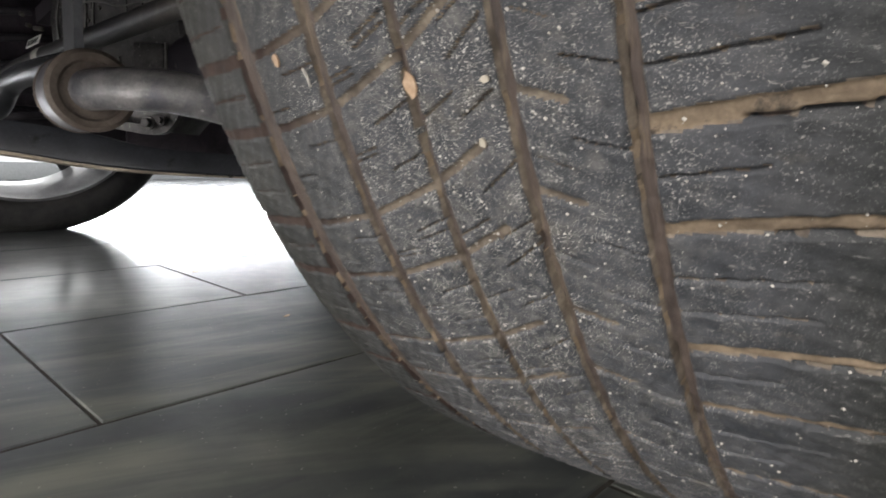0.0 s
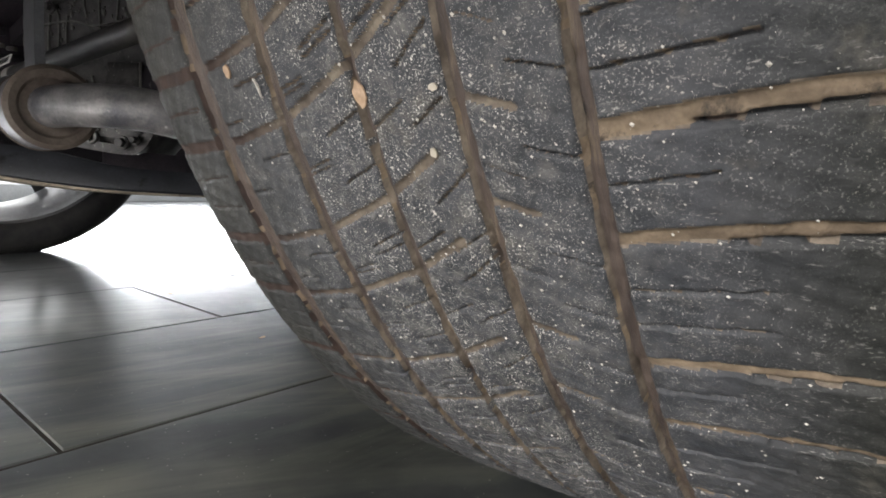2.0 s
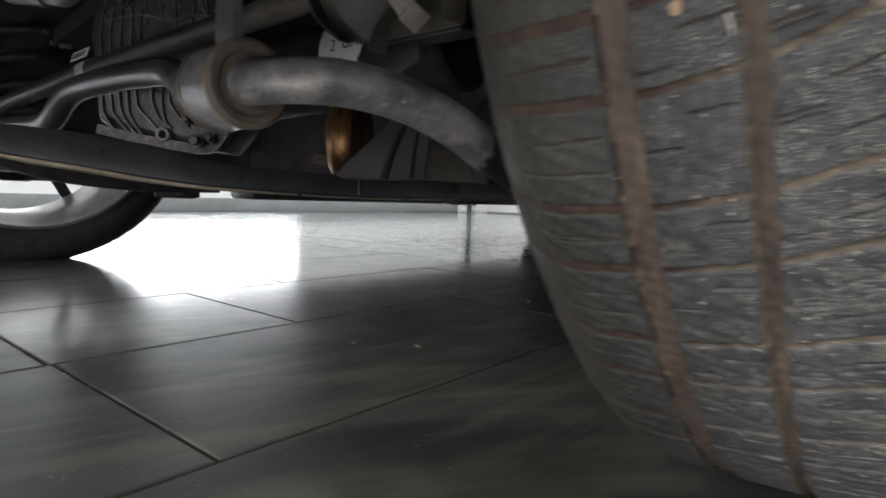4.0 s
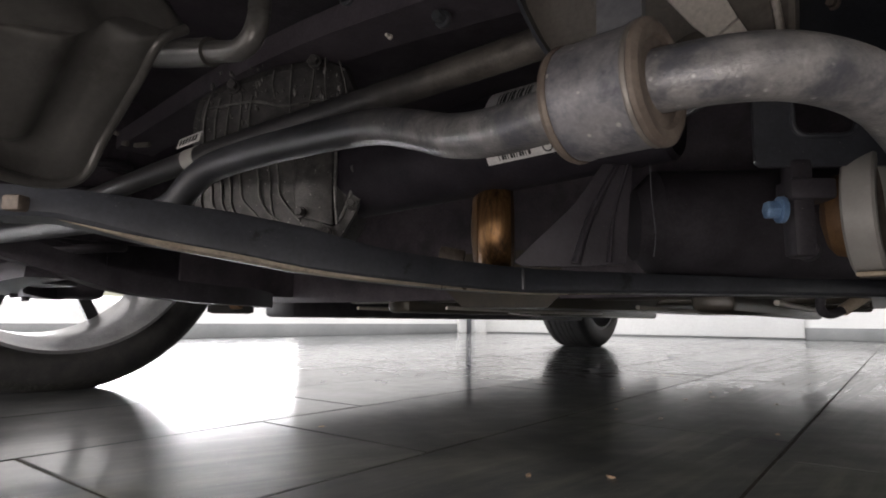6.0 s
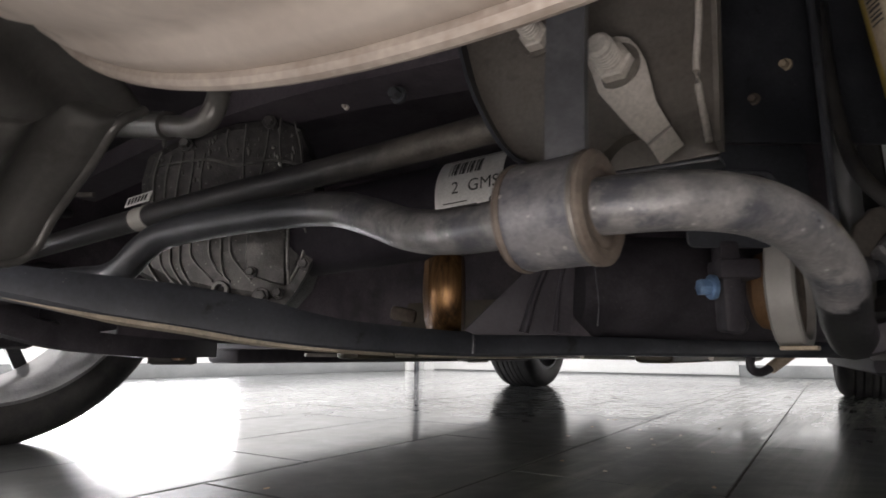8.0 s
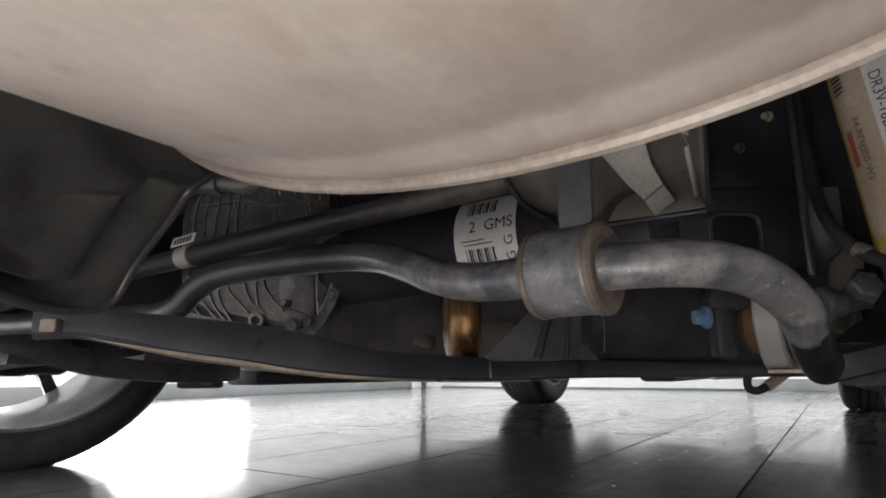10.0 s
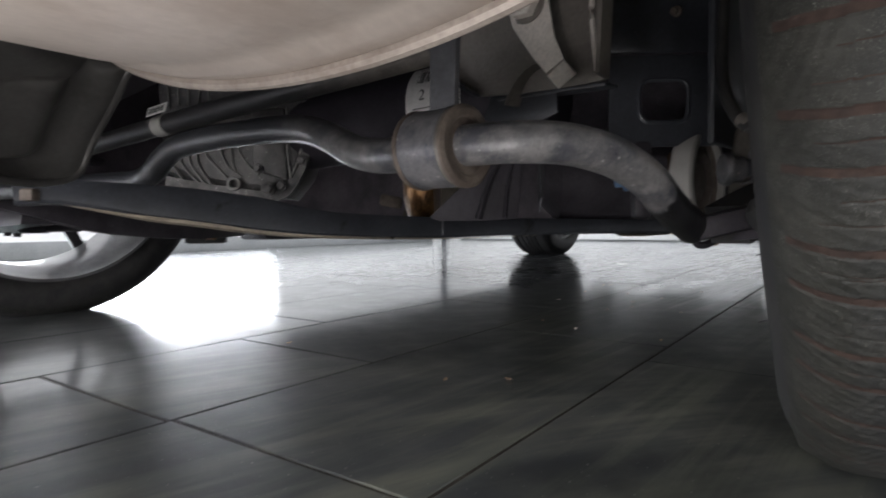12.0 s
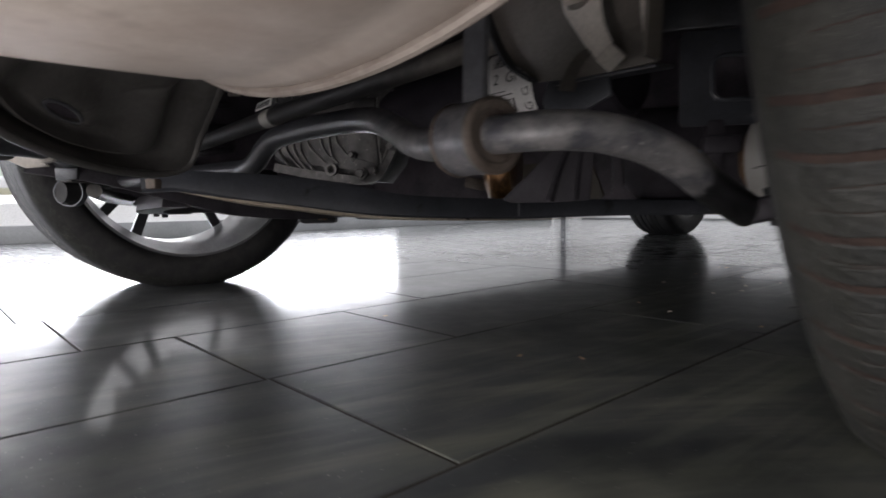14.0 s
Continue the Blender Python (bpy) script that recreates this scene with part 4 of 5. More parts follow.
for x, s, w in ((0.006, 0.083, 0.02), (0.030, 0.083, 0.03), (0.004, 0.035, 0.026), (0.006, 0.031, 0.034)):
    part("print_line", patch(lambda a, b, x=x, s=s: on_tube(LX + x + a, s + b, 0.0016), 0, w, 0, 0.0011, 4, 1), INK, lab)

# ---- the car: final drive casing ----
diff = new("final_drive")
diff.parent = car
tagged(diff, "ribbed cast aluminium final drive casing")
DO, DU = Vector((0.037, -0.073, 0.0)), Vector((0.81, 0.586, 0.0))
DW = Vector((0.586, -0.81, 0.0))
case_line = [(-0.126, 0.360), (-0.121, 0.388), (-0.090, 0.408), (-0.020, 0.434), (0.028, 0.441), (0.055, 0.430), (0.070, 0.395), (0.078, 0.330), (0.076, 0.287), (0.063, 0.243), (0.040, 0.215), (-0.03, 0.222), (-0.09, 0.234), (-0.118, 0.250)]


def casing():
    bm = bmesh.new()
    rings = []
    mid = Vector((-0.02, 0.325))
    for back, k in ((0.0, 0.62), (0.0, 0.86), (-0.006, 0.95), (-0.018, 1.0), (-0.09, 1.0), (-0.15, 0.8)):
        rings.append([DO + DU * (mid.x + (a - mid.x) * k) + Vector((0, 0, mid.y + (b - mid.y) * k)) + DW * (back + 0.004) for a, b in case_line])
    return loft(rings)


part("housing", casing(), ALLOY, diff, smooth=30)


def on_case(a, z, out=0.0):
    return DO + DU * a + Vector((0, 0, z)) + DW * (0.004 + out)


rib_rnd = random.Random(31)
LOW_RIBS = ((-0.104, 0.276, -0.093, 0.244), (-0.092, 0.277, -0.078, 0.244), (-0.081, 0.280, -0.066, 0.240), (-0.071, 0.282, -0.054, 0.235), (-0.060, 0.285, -0.041, 0.250),
            (-0.040, 0.288, -0.031, 0.256), (-0.027, 0.287, -0.022, 0.250), (-0.018, 0.292, 0.0, 0.252))
for a0, z0, a1, z1 in LOW_RIBS:
    bow = 0.35 * (a1 - a0)
    part("rib", sweep([on_case(a0 - 0.003, z0 + 0.020), on_case(a0, z0), on_case((a0 + a1) / 2 - bow, (z0 + z1) / 2), on_case(a1, z1), on_case(a1 + 0.008, z1 - 0.008)],
                      [(-0.0015, -0.004), (0.0015, -0.004), (0.0008, 0.0042), (-0.0008, 0.0042)], 5, up=DW), LIT_RIBS, diff)
for a0, z0, a1, z1 in ((-0.100, 0.385, -0.104, 0.330), (-0.088, 0.384, -0.092, 0.335), (-0.076, 0.388, -0.080, 0.335), (-0.064, 0.390, -0.067, 0.335), (-0.052, 0.388, -0.053, 0.335), (-0.028, 0.418, -0.026, 0.385),
                       (-0.008, 0.425, -0.007, 0.355), (0.018, 0.432, 0.010, 0.360), (0.030, 0.434, 0.036, 0.365), (0.046, 0.430, 0.057, 0.380)):
    part("rib", sweep([on_case(a0, z0), on_case((a0 + a1) / 2 + rib_rnd.uniform(-0.003, 0.003), (z0 + z1) / 2), on_case(a1, z1)], [(-0.0014, -0.004), (0.0014, -0.004), (0.0008, 0.0035), (-0.0008, 0.0035)], 4, up=DW), LIT_RIBS, diff)
part("web", sweep([on_case(-0.100, 0.372), on_case(-0.05, 0.381), on_case(-0.015, 0.376), on_case(0.025, 0.383), on_case(0.055, 0.378)], [(-0.0018, -0.004), (0.0018, -0.004), (0.001, 0.004), (-0.001, 0.004)], 5, up=DW), LIT_RIBS, diff)
lump_rnd = random.Random(5)
lumps = bmesh.new()
# pale lumps paint sparkle onto the rough casting
for _ in range(60):
    a, z, size = lump_rnd.uniform(-0.10, 0.055), lump_rnd.gauss(0.395, 0.022), lump_rnd.uniform(0.0010, 0.0030)
    bmesh.ops.create_icosphere(lumps, subdivisions=1, radius=size, matrix=Matrix.Translation(on_case(a, min(z, 0.43), 0.001)) @ Matrix.Diagonal((1.0, 1.0, lump_rnd.uniform(0.7, 2.6), 1)))
tagged(part("rough_casting", lumps, LIT_RIBS, diff, "rough cast lumps coloured pale as sparkle"), kind="stuff")
part("cover_plate", plate([(0.001, 0.330), (0.001, 0.268), (0.004, 0.256), (0.013, 0.248), (0.030, 0.242), (0.046, 0.238), (0.0445, 0.262), (0.043, 0.330)], DO + DW * 0.011, DU, (0, 0, 1), 0.010, 0.003), ALLOY, diff, "smooth raised cover plate")
part("cover_rim", sweep([on_case(0.0465, 0.330, 0.006), on_case(0.0465, 0.280, 0.007), on_case(0.049, 0.252, 0.007), on_case(0.050, 0.240, 0.006)], circle(0.0020, 8), 5), LIT_RIBS, diff)
part("flange", sweep([on_case(0.072, 0.34), on_case(0.0725, 0.30), on_case(0.068, 0.268), on_case(0.058, 0.245), on_case(0.042, 0.222), on_case(0.020, 0.217), on_case(-0.022, 0.222), on_case(-0.065, 0.229), on_case(-0.110, 0.238)],
                     [(-0.006, -0.006), (0.006, -0.006), (0.006, 0.005), (-0.006, 0.005)], 6, up=DW), ALLOY, diff)
part("flange_lip", sweep([on_case(0.0665, 0.315, 0.006), on_case(0.0655, 0.285, 0.006), on_case(0.060, 0.262, 0.006), on_case(0.051, 0.243, 0.006)], circle(0.0018, 8), 6), LIT_RIBS, diff)
part("plug_ring", lathe([(0.0045, 0.002), (0.0090, 0.002), (0.0095, 0.006), (0.0085, 0.009), (0.0055, 0.009), (0.0045, 0.004)], axis_pose(on_case(-0.023, 0.233), on_case(-0.023, 0.233, 1)), 24, ringed=True), LIT_RIBS, diff)
for a, z, r in ((0.022, 0.226, 0.0058), (0.040, 0.230, 0.0042), (0.070, 0.300, 0.005), (0.066, 0.262, 0.0045), (0.010, 0.252, 0.004), (0.020, 0.425, 0.005), (-0.07, 0.395, 0.005)):
    bolt("bolt", DO + DU * a + Vector((0, 0, z)) + DW * 0.014, DW, r, 0.010, ALLOY, diff)
part("side_lug", box((0.022, 0.05, 0.030), Matrix.Translation(DO + DU * 0.082 + Vector((0, 0, 0.306)) - DW * 0.02) @ pose(0, 0, 0, 0, 0, 36), 0.004), ALLOY, diff)

# ---- the car: subframe ----
rail = new("subframe_rail")
rail.parent = car
tagged(rail, "curved dark grey subframe rail with a pale lower lip")
RAIL_LINE = [(0.123, -0.375, 0.207), (0.138, -0.345, 0.208), (0.160, -0.290, 0.2015), (0.180, -0.250, 0.197), (0.205, -0.200, 0.1895), (0.240, -0.136, 0.1795), (0.282, 0.0, 0.175), (0.36, 0.09, 0.175), (0.48, 0.20, 0.1735), (0.60, 0.31, 0.173), (0.70, 0.40, 0.173)]
HALF = [0.010, 0.010, 0.0145, 0.016, 0.0165, 0.0125, 0.012, 0.010, 0.0085, 0.0085, 0.0085]


def rail_section(f):
    k = f * (len(HALF) - 1)
    i = min(int(k), len(HALF) - 2)
    h = HALF[i] + (HALF[i + 1] - HALF[i]) * (k - i)
    return [(0.004, -h), (0.0065, -h + 0.003), (0.0060, h - 0.005), (0.002, h), (-0.020, h), (-0.020, h - 0.003), (-0.001, h - 0.006), (0.000, -h + 0.002), (-0.0260, -h + 0.0015), (-0.0265, -h - 0.0005)]


# tapers the pale, lit-looking lip towards both ends
def worn(f):
    return min(1, 0.05 + 5 * f, 0.05 + 1.6 * (1 - f))


part("web", sweep(RAIL_LINE, rail_section, 8, up=(0, 0, 1)), RAIL, rail, smooth=40)
part("lower_lip", sweep([(p[0], p[1], p[2] - h - 0.0010) for p, h in zip(RAIL_LINE[1:8], HALF[1:8])], lambda f: [(0.0045 + (a - 0.0045) * worn(f), b * worn(f)) for a, b in ((0.0045, -0.0022), (0.0085, -0.0004), (0.0080, 0.0026), (0.0045, 0.0030), (-0.003, 0.0008))], 8), LIT_LIP, rail, "pale lower edge coloured as window-lit")
part("weld", lathe([(0.0016, 0), (0.0022, 0.006), (0.0018, 0.016), (0.001, 0.020)], Matrix.Translation((0.2875, -0.004, 0.166)), 8), RAIL, rail)
for x, y in ((0.126, -0.368),):
    part("clip", box((0.012, 0.010, 0.010), pose(x + 0.008, y, 0.205, 0, 0, 30), 0.002), BUSH, rail, "dull metal clip")
gus = new("gusset")
gus.parent = car
tagged(gus, "dark triangular gusset rising from the rail")
part("sheet", plate([(-0.022, 0.186), (-0.012, 0.182), (0.040, 0.182), (0.072, 0.184), (0.080, 0.275), (0.058, 0.275), (0.030, 0.236)], (0.328, -0.050, 0), (0.86, 0.51, 0), (0, 0, 1), 0.006, 0.001), BLACK, gus)
GU = Vector((0.86, 0.51, 0)).normalized()
for (ua, za), (ub, zb), r in (((0.030, 0.184), (0.066, 0.268), 0.0075), ((0.058, 0.185), (0.076, 0.270), 0.0045)):
    part("crease", sweep([Vector((0.328, -0.050, za)) + GU * ua, Vector((0.328, -0.050, (za + zb) / 2)) + GU * ((ua + ub) / 2 - 0.004), Vector((0.328, -0.050, zb)) + GU * ub],
                         lambda f, r=r: circle(r * (1.25 - 0.6 * f), 14, 0.45), 6, up=GU), BLACK, gus, "broad pressed crease in the gusset")

pan = new("pressed_pan")
pan.parent = car
tagged(pan, "dark pressed steel pan with a rolled edge and oval hole")
A0 = Vector((0.240, -0.463, 0.250))
PN = Vector((0.520, 0.359, -0.775)).normalized()
PU = Vector((-0.115, 0.078, -0.041)).normalized()
PV = PN.cross(PU).normalized()
LIP = [(0.225, -0.318, 0.312), (0.226, -0.334, 0.297), (0.205, -0.335, 0.277), (0.175, -0.338, 0.248), (0.163, -0.345, 0.222), (0.170, -0.372, 0.213), (0.196, -0.410, 0.212), (0.226, -0.447, 0.216), (0.262, -0.485, 0.224), (0.290, -0.510, 0.234), (0.338, -0.54, 0.256)]
HOLE = A0 + PU * 0.0025 + PV * 0.0020   # middle of the slanting oval hole
HU, HV = (PU * 0.98 + PV * 0.16).normalized(), (PV * 0.98 - PU * 0.16).normalized()


def pan_sheet():
    """Sheet with a flat flange, a valley and a soft ridge inside it, and an oval hole."""
    edge = curve_through(LIP, 6)
    edge += [edge[-1].lerp(Vector((0.335, -0.50, 0.300)), k / 4) for k in range(1, 5)]
    edge += [Vector((0.335, -0.50, 0.300)).lerp(Vector((0.305, -0.42, 0.322)), k / 5) for k in range(1, 6)]
    edge += [Vector((0.305, -0.42, 0.322)).lerp(Vector(LIP[0]), k / 6) for k in range(1, 6)]
    rings = []
    for depth, k in ((0.006, -0.012), (0.000, 0.0), (-0.0015, 0.05), (0.0005, 0.11), (0.006, 0.16), (0.0105, 0.22), (0.0105, 0.28), (0.006, 0.34), (0.0010, 0.40), (-0.0005, 0.46), (0.002, 0.53), (0.0060, 0.61),
                     (0.0075, 0.70), (0.0060, 0.79), (0.0030, 0.87), (0.0008, 0.93), (0.0012, 0.97), (0.0045, 1.0)):
        ring = []
        for e in edge:
            d = e - HOLE
            a = math.atan2(d.dot(HV), d.dot(HU))
            h = HOLE + HU * (0.0200 * math.cos(a)) + HV * (0.0046 * math.sin(a))
            ring.append(e.lerp(h, k) - PN * depth)
        rings.append(ring)
    return loft(rings, caps=False)


part("sheet", pan_sheet(), PAN, pan, smooth=60)
part("rolled_edge", sweep(LIP, circle(0.0034, 12), 6), PAN, pan)
# paler steel on the rim puts its lit edge into the colour
part("hole_rim", sweep([HOLE + HU * (0.0212 * math.cos(radians(a))) + HV * (0.0056 * math.sin(radians(a))) - PN * 0.0008 for a in range(0, 360, 12)], circle(0.0014, 8), 0, up=PN, closed=True), STRAP, pan, "rim of the hole coloured pale as lit")
part("upper_arm", tube([(0.140, -0.277, 0.334), (0.185, -0.272, 0.326), (0.207, -0.270, 0.3215), (0.221, -0.269, 0.3255), (0.2275, -0.268, 0.338), (0.2275, -0.267, 0.36), (0.227, -0.266, 0.42)], 0.0078, 18, 6), PAN, pan, "grey bent stub pipe")
part("arm_sleeve", tube([(0.120, -0.282, 0.338), (0.150, -0.276, 0.333), (0.180, -0.2725, 0.327)], 0.0105, 18, 5), PAN, pan)

cross = new("subframe_crossmember")
cross.parent = car
tagged(cross, "dark box-section crossmember high under the floor")
part("beam", sweep([(-0.45, -0.02, 0.43), (0.0, -0.06, 0.452), (0.38, -0.10, 0.415)], [(-0.03, -0.014), (0.03, -0.014), (0.03, 0.014), (-0.03, 0.014)], 6), HAZED_BLACK, cross)
bolt("bolt", (0.155, -0.115, 0.452), (0, -1, 0), 0.006, 0.010, SATIN, cross)
bolt("bolt", (0.275, -0.118, 0.3895), (0, -1, 0), 0.0048, 0.012, SATIN, cross)
# pale bolt added for a glint, placed to fit the camera's view
bolt("bolt", (0.2145, -0.118, 0.392), (0, -1, 0), 0.0016, 0.006, ZINC, cross, "tiny pale bolt standing for a glint")

# unidentified shiny bits, placed on a guessed plane to fit the camera's view
for cx, cz, cw, ct in ((-0.345, 0.410, 0.014, 20), (-0.312, 0.388, 0.016, 12), (-0.262, 0.377, 0.042, 8)):
    part("grey_bit", box((cw, 0.006, 0.007), pose(cx, -0.10, cz, 0, ct, 0), 0.002), BRACKET, cross, "unidentified small grey bit")

drum = new("exhaust_can")
drum.parent = car
tagged(drum, "heat-tinted brass-coloured exhaust can")
CAN = axis_pose((0.206, 0.012, 0.232), (0.206 + 0.85, 0.012 + 0.52, 0.236))
part("body", lathe([(0.012, 0.0100), (0.030, 0.0120), (0.046, 0.0170), (0.055, 0.0230), (0.060, 0.0320), (0.060, 0.0440), (0.056, 0.0500), (0.040, 0.0540)], CAN, 72), COPPER, drum)
part("rim", lathe([(0.0300, 0.0116), (0.0400, 0.0142), (0.0470, 0.0170), (0.0465, 0.0180)], CAN, 72, caps=False), OCHRE, drum, "bright edge of the can")
part("bracket", box((0.030, 0.012, 0.016), pose(0.170, 0.045, 0.210, 0, 12, 30), 0.004), BUSH, drum)

# ---- the car: right rear suspension ----
arm = new("trailing_plate")
arm.parent = car
tagged(arm, "black suspension plate with a rounded slot")
SO, SU = (0.535, -0.002, 0.291), Vector((0.85, 0.52, 0))


def round_rect(w, h, r, n=6):
    out = []
    for cx, cy, a0 in ((w - r, h - r, 0), (-w + r, h - r, 90), (-w + r, -h + r, 180), (w - r, -h + r, 270)):
        out += [(cx + r * math.cos(radians(a0 + 90 * k / (n - 1))), cy + r * math.sin(radians(a0 + 90 * k / (n - 1)))) for k in range(n)]
    return out


part("plate", plate(round_rect(0.05, 0.042, 0.006), SO, SU, (0, 0, 1), 0.004, 0, round_rect(0.0215, 0.0185, 0.010)), RAIL, arm, smooth=30)
part("slot_lip", sweep([Vector(SO) + SU.normalized() * a + Vector((0, 0, b)) for a, b in round_rect(0.0225, 0.0195, 0.010)], circle(0.0022, 8), 0, up=(0.5, -0.85, 0), closed=True), RAIL, arm)
part("upper_web", box((0.20, 0.006, 0.16), pose(0.56, 0.015, 0.415, 0, 0, 31), 0.003), RAIL, arm)
part("side_web", box((0.006, 0.26, 0.24), pose(0.605, 0.06, 0.36, 0, 0, -8), 0.003), RAIL, arm)
part("lower_tube", rod((0.350, 0.130, 0.240), (0.615, 0.290, 0.240), 0.058, 0.020, 48), BLACK, arm)
part("lower_web", tube([(0.409, -0.004, 0.275), (0.410, -0.004, 0.24), (0.412, -0.004, 0.21), (0.410, -0.004, 0.190)], 0.0006, 8, 5), SATIN, arm, "thin grey wire")
bolt("bolt", (0.570, 0.018, 0.403), (-0.3, -1, -0.2), 0.0032, 0.010, TAN, arm, "small yellow zinc bolt")
bolt("bolt", (0.545, 0.002, 0.372), (-0.2, -1, -0.2), 0.0032, 0.008, BUSH, arm, "dull brown bolt")

joint = new("lower_joint")
joint.parent = car
tagged(joint, "pale ring joint with ochre rubber and a blue bolt")
JM = axis_pose((0.547, 0.043, 0.219), (0.646, 0.028, 0.219))
part("ring", lathe([(0.041, 0.0), (0.0465, 0.0), (0.0485, 0.002), (0.0485, 0.019), (0.0465, 0.021), (0.041, 0.021)], JM, 56, ringed=True), PALE, joint, "pale plastic ring")
part("rubber", lathe([(0.012, 0.002), (0.0412, 0.002), (0.0412, 0.015), (0.035, 0.012), (0.028, 0.014), (0.020, 0.010), (0.012, 0.013)], JM, 40), BUSH, joint, "brown rubber core")
part("collar", lathe([(0.012, -0.020), (0.026, -0.016), (0.031, -0.012), (0.033, -0.004), (0.032, 0.003), (0.012, 0.003)], JM, 40), OCHRE, joint, "ochre rubber collar")
part("ring_clip", box((0.026, 0.014, 0.0035), pose(0.560, 0.020, 0.1715, 0, 0, -8), 0.001), TAN, joint, "small tan clip under the ring")
part("yoke", box((0.016, 0.02, 0.072), pose(0.515, -0.005, 0.219, 0, 0, 31), 0.004), BLACK, joint)
part("yoke_cap", box((0.032, 0.026, 0.016), pose(0.520, -0.002, 0.232, 0, 0, 31), 0.003), BLACK, joint)
part("yoke_tip", rod((0.5185, -0.010, 0.190), (0.5185, 0.012, 0.190), 0.0085), BLACK, joint)
bolt("blue_bolt", (0.506, -0.014, 0.218), (-0.86, -0.51, 0), 0.0062, 0.012, BLUE, joint, "painted blue bolt head")

hook = new("tie_down_hook")
hook.parent = car
tagged(hook, "small bent steel hook with a brass sleeve")
part("loop", tube([(0.512, 0.296, 0.178), (0.506, 0.293, 0.160), (0.508, 0.294, 0.149), (0.517, 0.301, 0.147), (0.530, 0.313, 0.154)], 0.0052, 12), BLACK, hook)
part("sleeve", tube([(0.526, 0.309, 0.151), (0.545, 0.326, 0.166), (0.565, 0.343, 0.182)], 0.0068, 14), TAN, hook, "dull brass sleeve")
part("mount", box((0.05, 0.05, 0.03), pose(0.545, 0.325, 0.192, 0, 0, 40), 0.006), BLACK, hook)

knuckle = new("wheel_knuckle")
knuckle.parent = car
tagged(knuckle, "dark cast wheel knuckle with a silver bolt")
part("upright", box((0.05, 0.11, 0.16), pose(0.670, -0.03, 0.29, 0, 0, 6), 0.014), SIDEWALL, knuckle)
part("lower_arm", sweep([(0.612, -0.09, 0.172), (0.64, -0.11, 0.176), (0.70, -0.10, 0.19)], [(-0.016, -0.008), (0.016, -0.008), (0.016, 0.008), (-0.016, 0.008)], 6), BLACK, knuckle)
part("ear", plate([(-0.002, -0.020), (0.012, -0.022), (0.018, 0.004), (0.030, 0.016), (0.034, 0.050), (0.018, 0.046), (0.004, 0.034), (0.0, 0.012)], (0.597, -0.026, 0.222), (0.85, 0.52, 0), (0, 0, 1), 0.006, 0.002), BRACKET, knuckle, "grey steel ear of the joint")
SX = Vector((0.85, 0.52, 0.0))
SBOLT = Vector((0.595, -0.0285, 0.2225))
SAX = axis_pose(SBOLT - SX * 0.004, SBOLT + SX)
part("flange_nut", lathe([(0.006, -0.003), (0.0125, -0.002), (0.0142, 0.001), (0.0142, 0.0035), (0.0105, 0.005), (0.0105, 0.014), (0.009, 0.0155), (0.005, 0.0155)], SAX, 32), COLLAR, knuckle, "silver flange nut with washer")
part("bolt_shank", rod(SBOLT + SX * 0.010, SBOLT + SX * 0.034 + Vector((0, 0, 0.004)), 0.0072), SATIN, knuckle, "blue-grey threaded shank")
part("bolt_head", lathe([(0.008, -0.008), (0.0125, -0.007), (0.0125, 0.006), (0.0105, 0.008)], Matrix.Translation(SBOLT + SX * 0.030 + Vector((0, -0.006, 0.012))) @ pose(0, 0, 0, 65, 10, 20), 6), COLLAR, knuckle, "silver bolt head", smooth=20)
part("link_body", sweep([(0.606, -0.112, 0.176), (0.618, -0.085, 0.186), (0.632, -0.050, 0.196), (0.650, -0.02, 0.202)], [(-0.015, -0.014), (0.015, -0.014), (0.015, 0.014), (-0.015, 0.014)], 6), SIDEWALL, knuckle)
part("rubber_boot", lathe([(0.012, 0), (0.020, 0.004), (0.022, 0.012), (0.016, 0.018), (0.021, 0.024), (0.014, 0.032)], axis_pose((0.640, -0.165, 0.170), (0.655, -0.15, 0.20)), 28), SIDEWALL, knuckle)
hose = new("brake_hose")
hose.parent = car
tagged(hose, "thin black brake hose hanging in a bow")
part("hose", tube([(0.592, -0.035, 0.42), (0.594, -0.06, 0.34), (0.598, -0.085, 0.285), (0.612, -0.105, 0.252), (0.632, -0.115, 0.236), (0.65, -0.12, 0.215)], 0.0045, 12), SIDEWALL, hose)
part("ferrule", rod((0.612, -0.105, 0.252), (0.620, -0.109, 0.246), 0.0054), BRACKET, hose, "pale metal ferrule")

shock = new("shock_absorber")
shock.parent = car
tagged(shock, "shock absorber tube wrapped in a yellow and tan label")
SA, SB = Vector((0.630, -0.105, 0.500)), Vector((0.657, -0.105, 0.246))
SMX = axis_pose(SB, SA)
SR = 0.033
part("tube", lathe([(SR - 0.003, 0), (SR, 0.003), (SR, 0.25), (SR - 0.004, 0.254)], SMX, 48), YELLOW, shock)


def on_shock(x, s, lift=0.0006):
    """x round the tube from its left edge, s along it upwards."""
    a = radians(-172) + x / SR
    return SMX @ Vector(((SR + lift) * math.cos(a + SHIFT), (SR + lift) * math.sin(a + SHIFT), s))


ax = SMX.to_3x3().inverted() @ Vector((1, 0, 0))
SHIFT = math.atan2(ax.y, ax.x)
tag = part("label", patch(on_shock, 0.004, 0.062, 0.012, 0.20, 14, 4), TAN, shock, "tan paper label with print")
part("white_field", patch(lambda x, y: on_shock(x, y, 0.001), 0.030, 0.052, 0.016, 0.165, 8, 4), WHITE, tag, "white printed field")
lettering("letters", "DR3V-18B062-BD", 0.0090, lambda x, y: on_shock(0.033 + y, 0.116 - x, 0.0013), INK, tag)
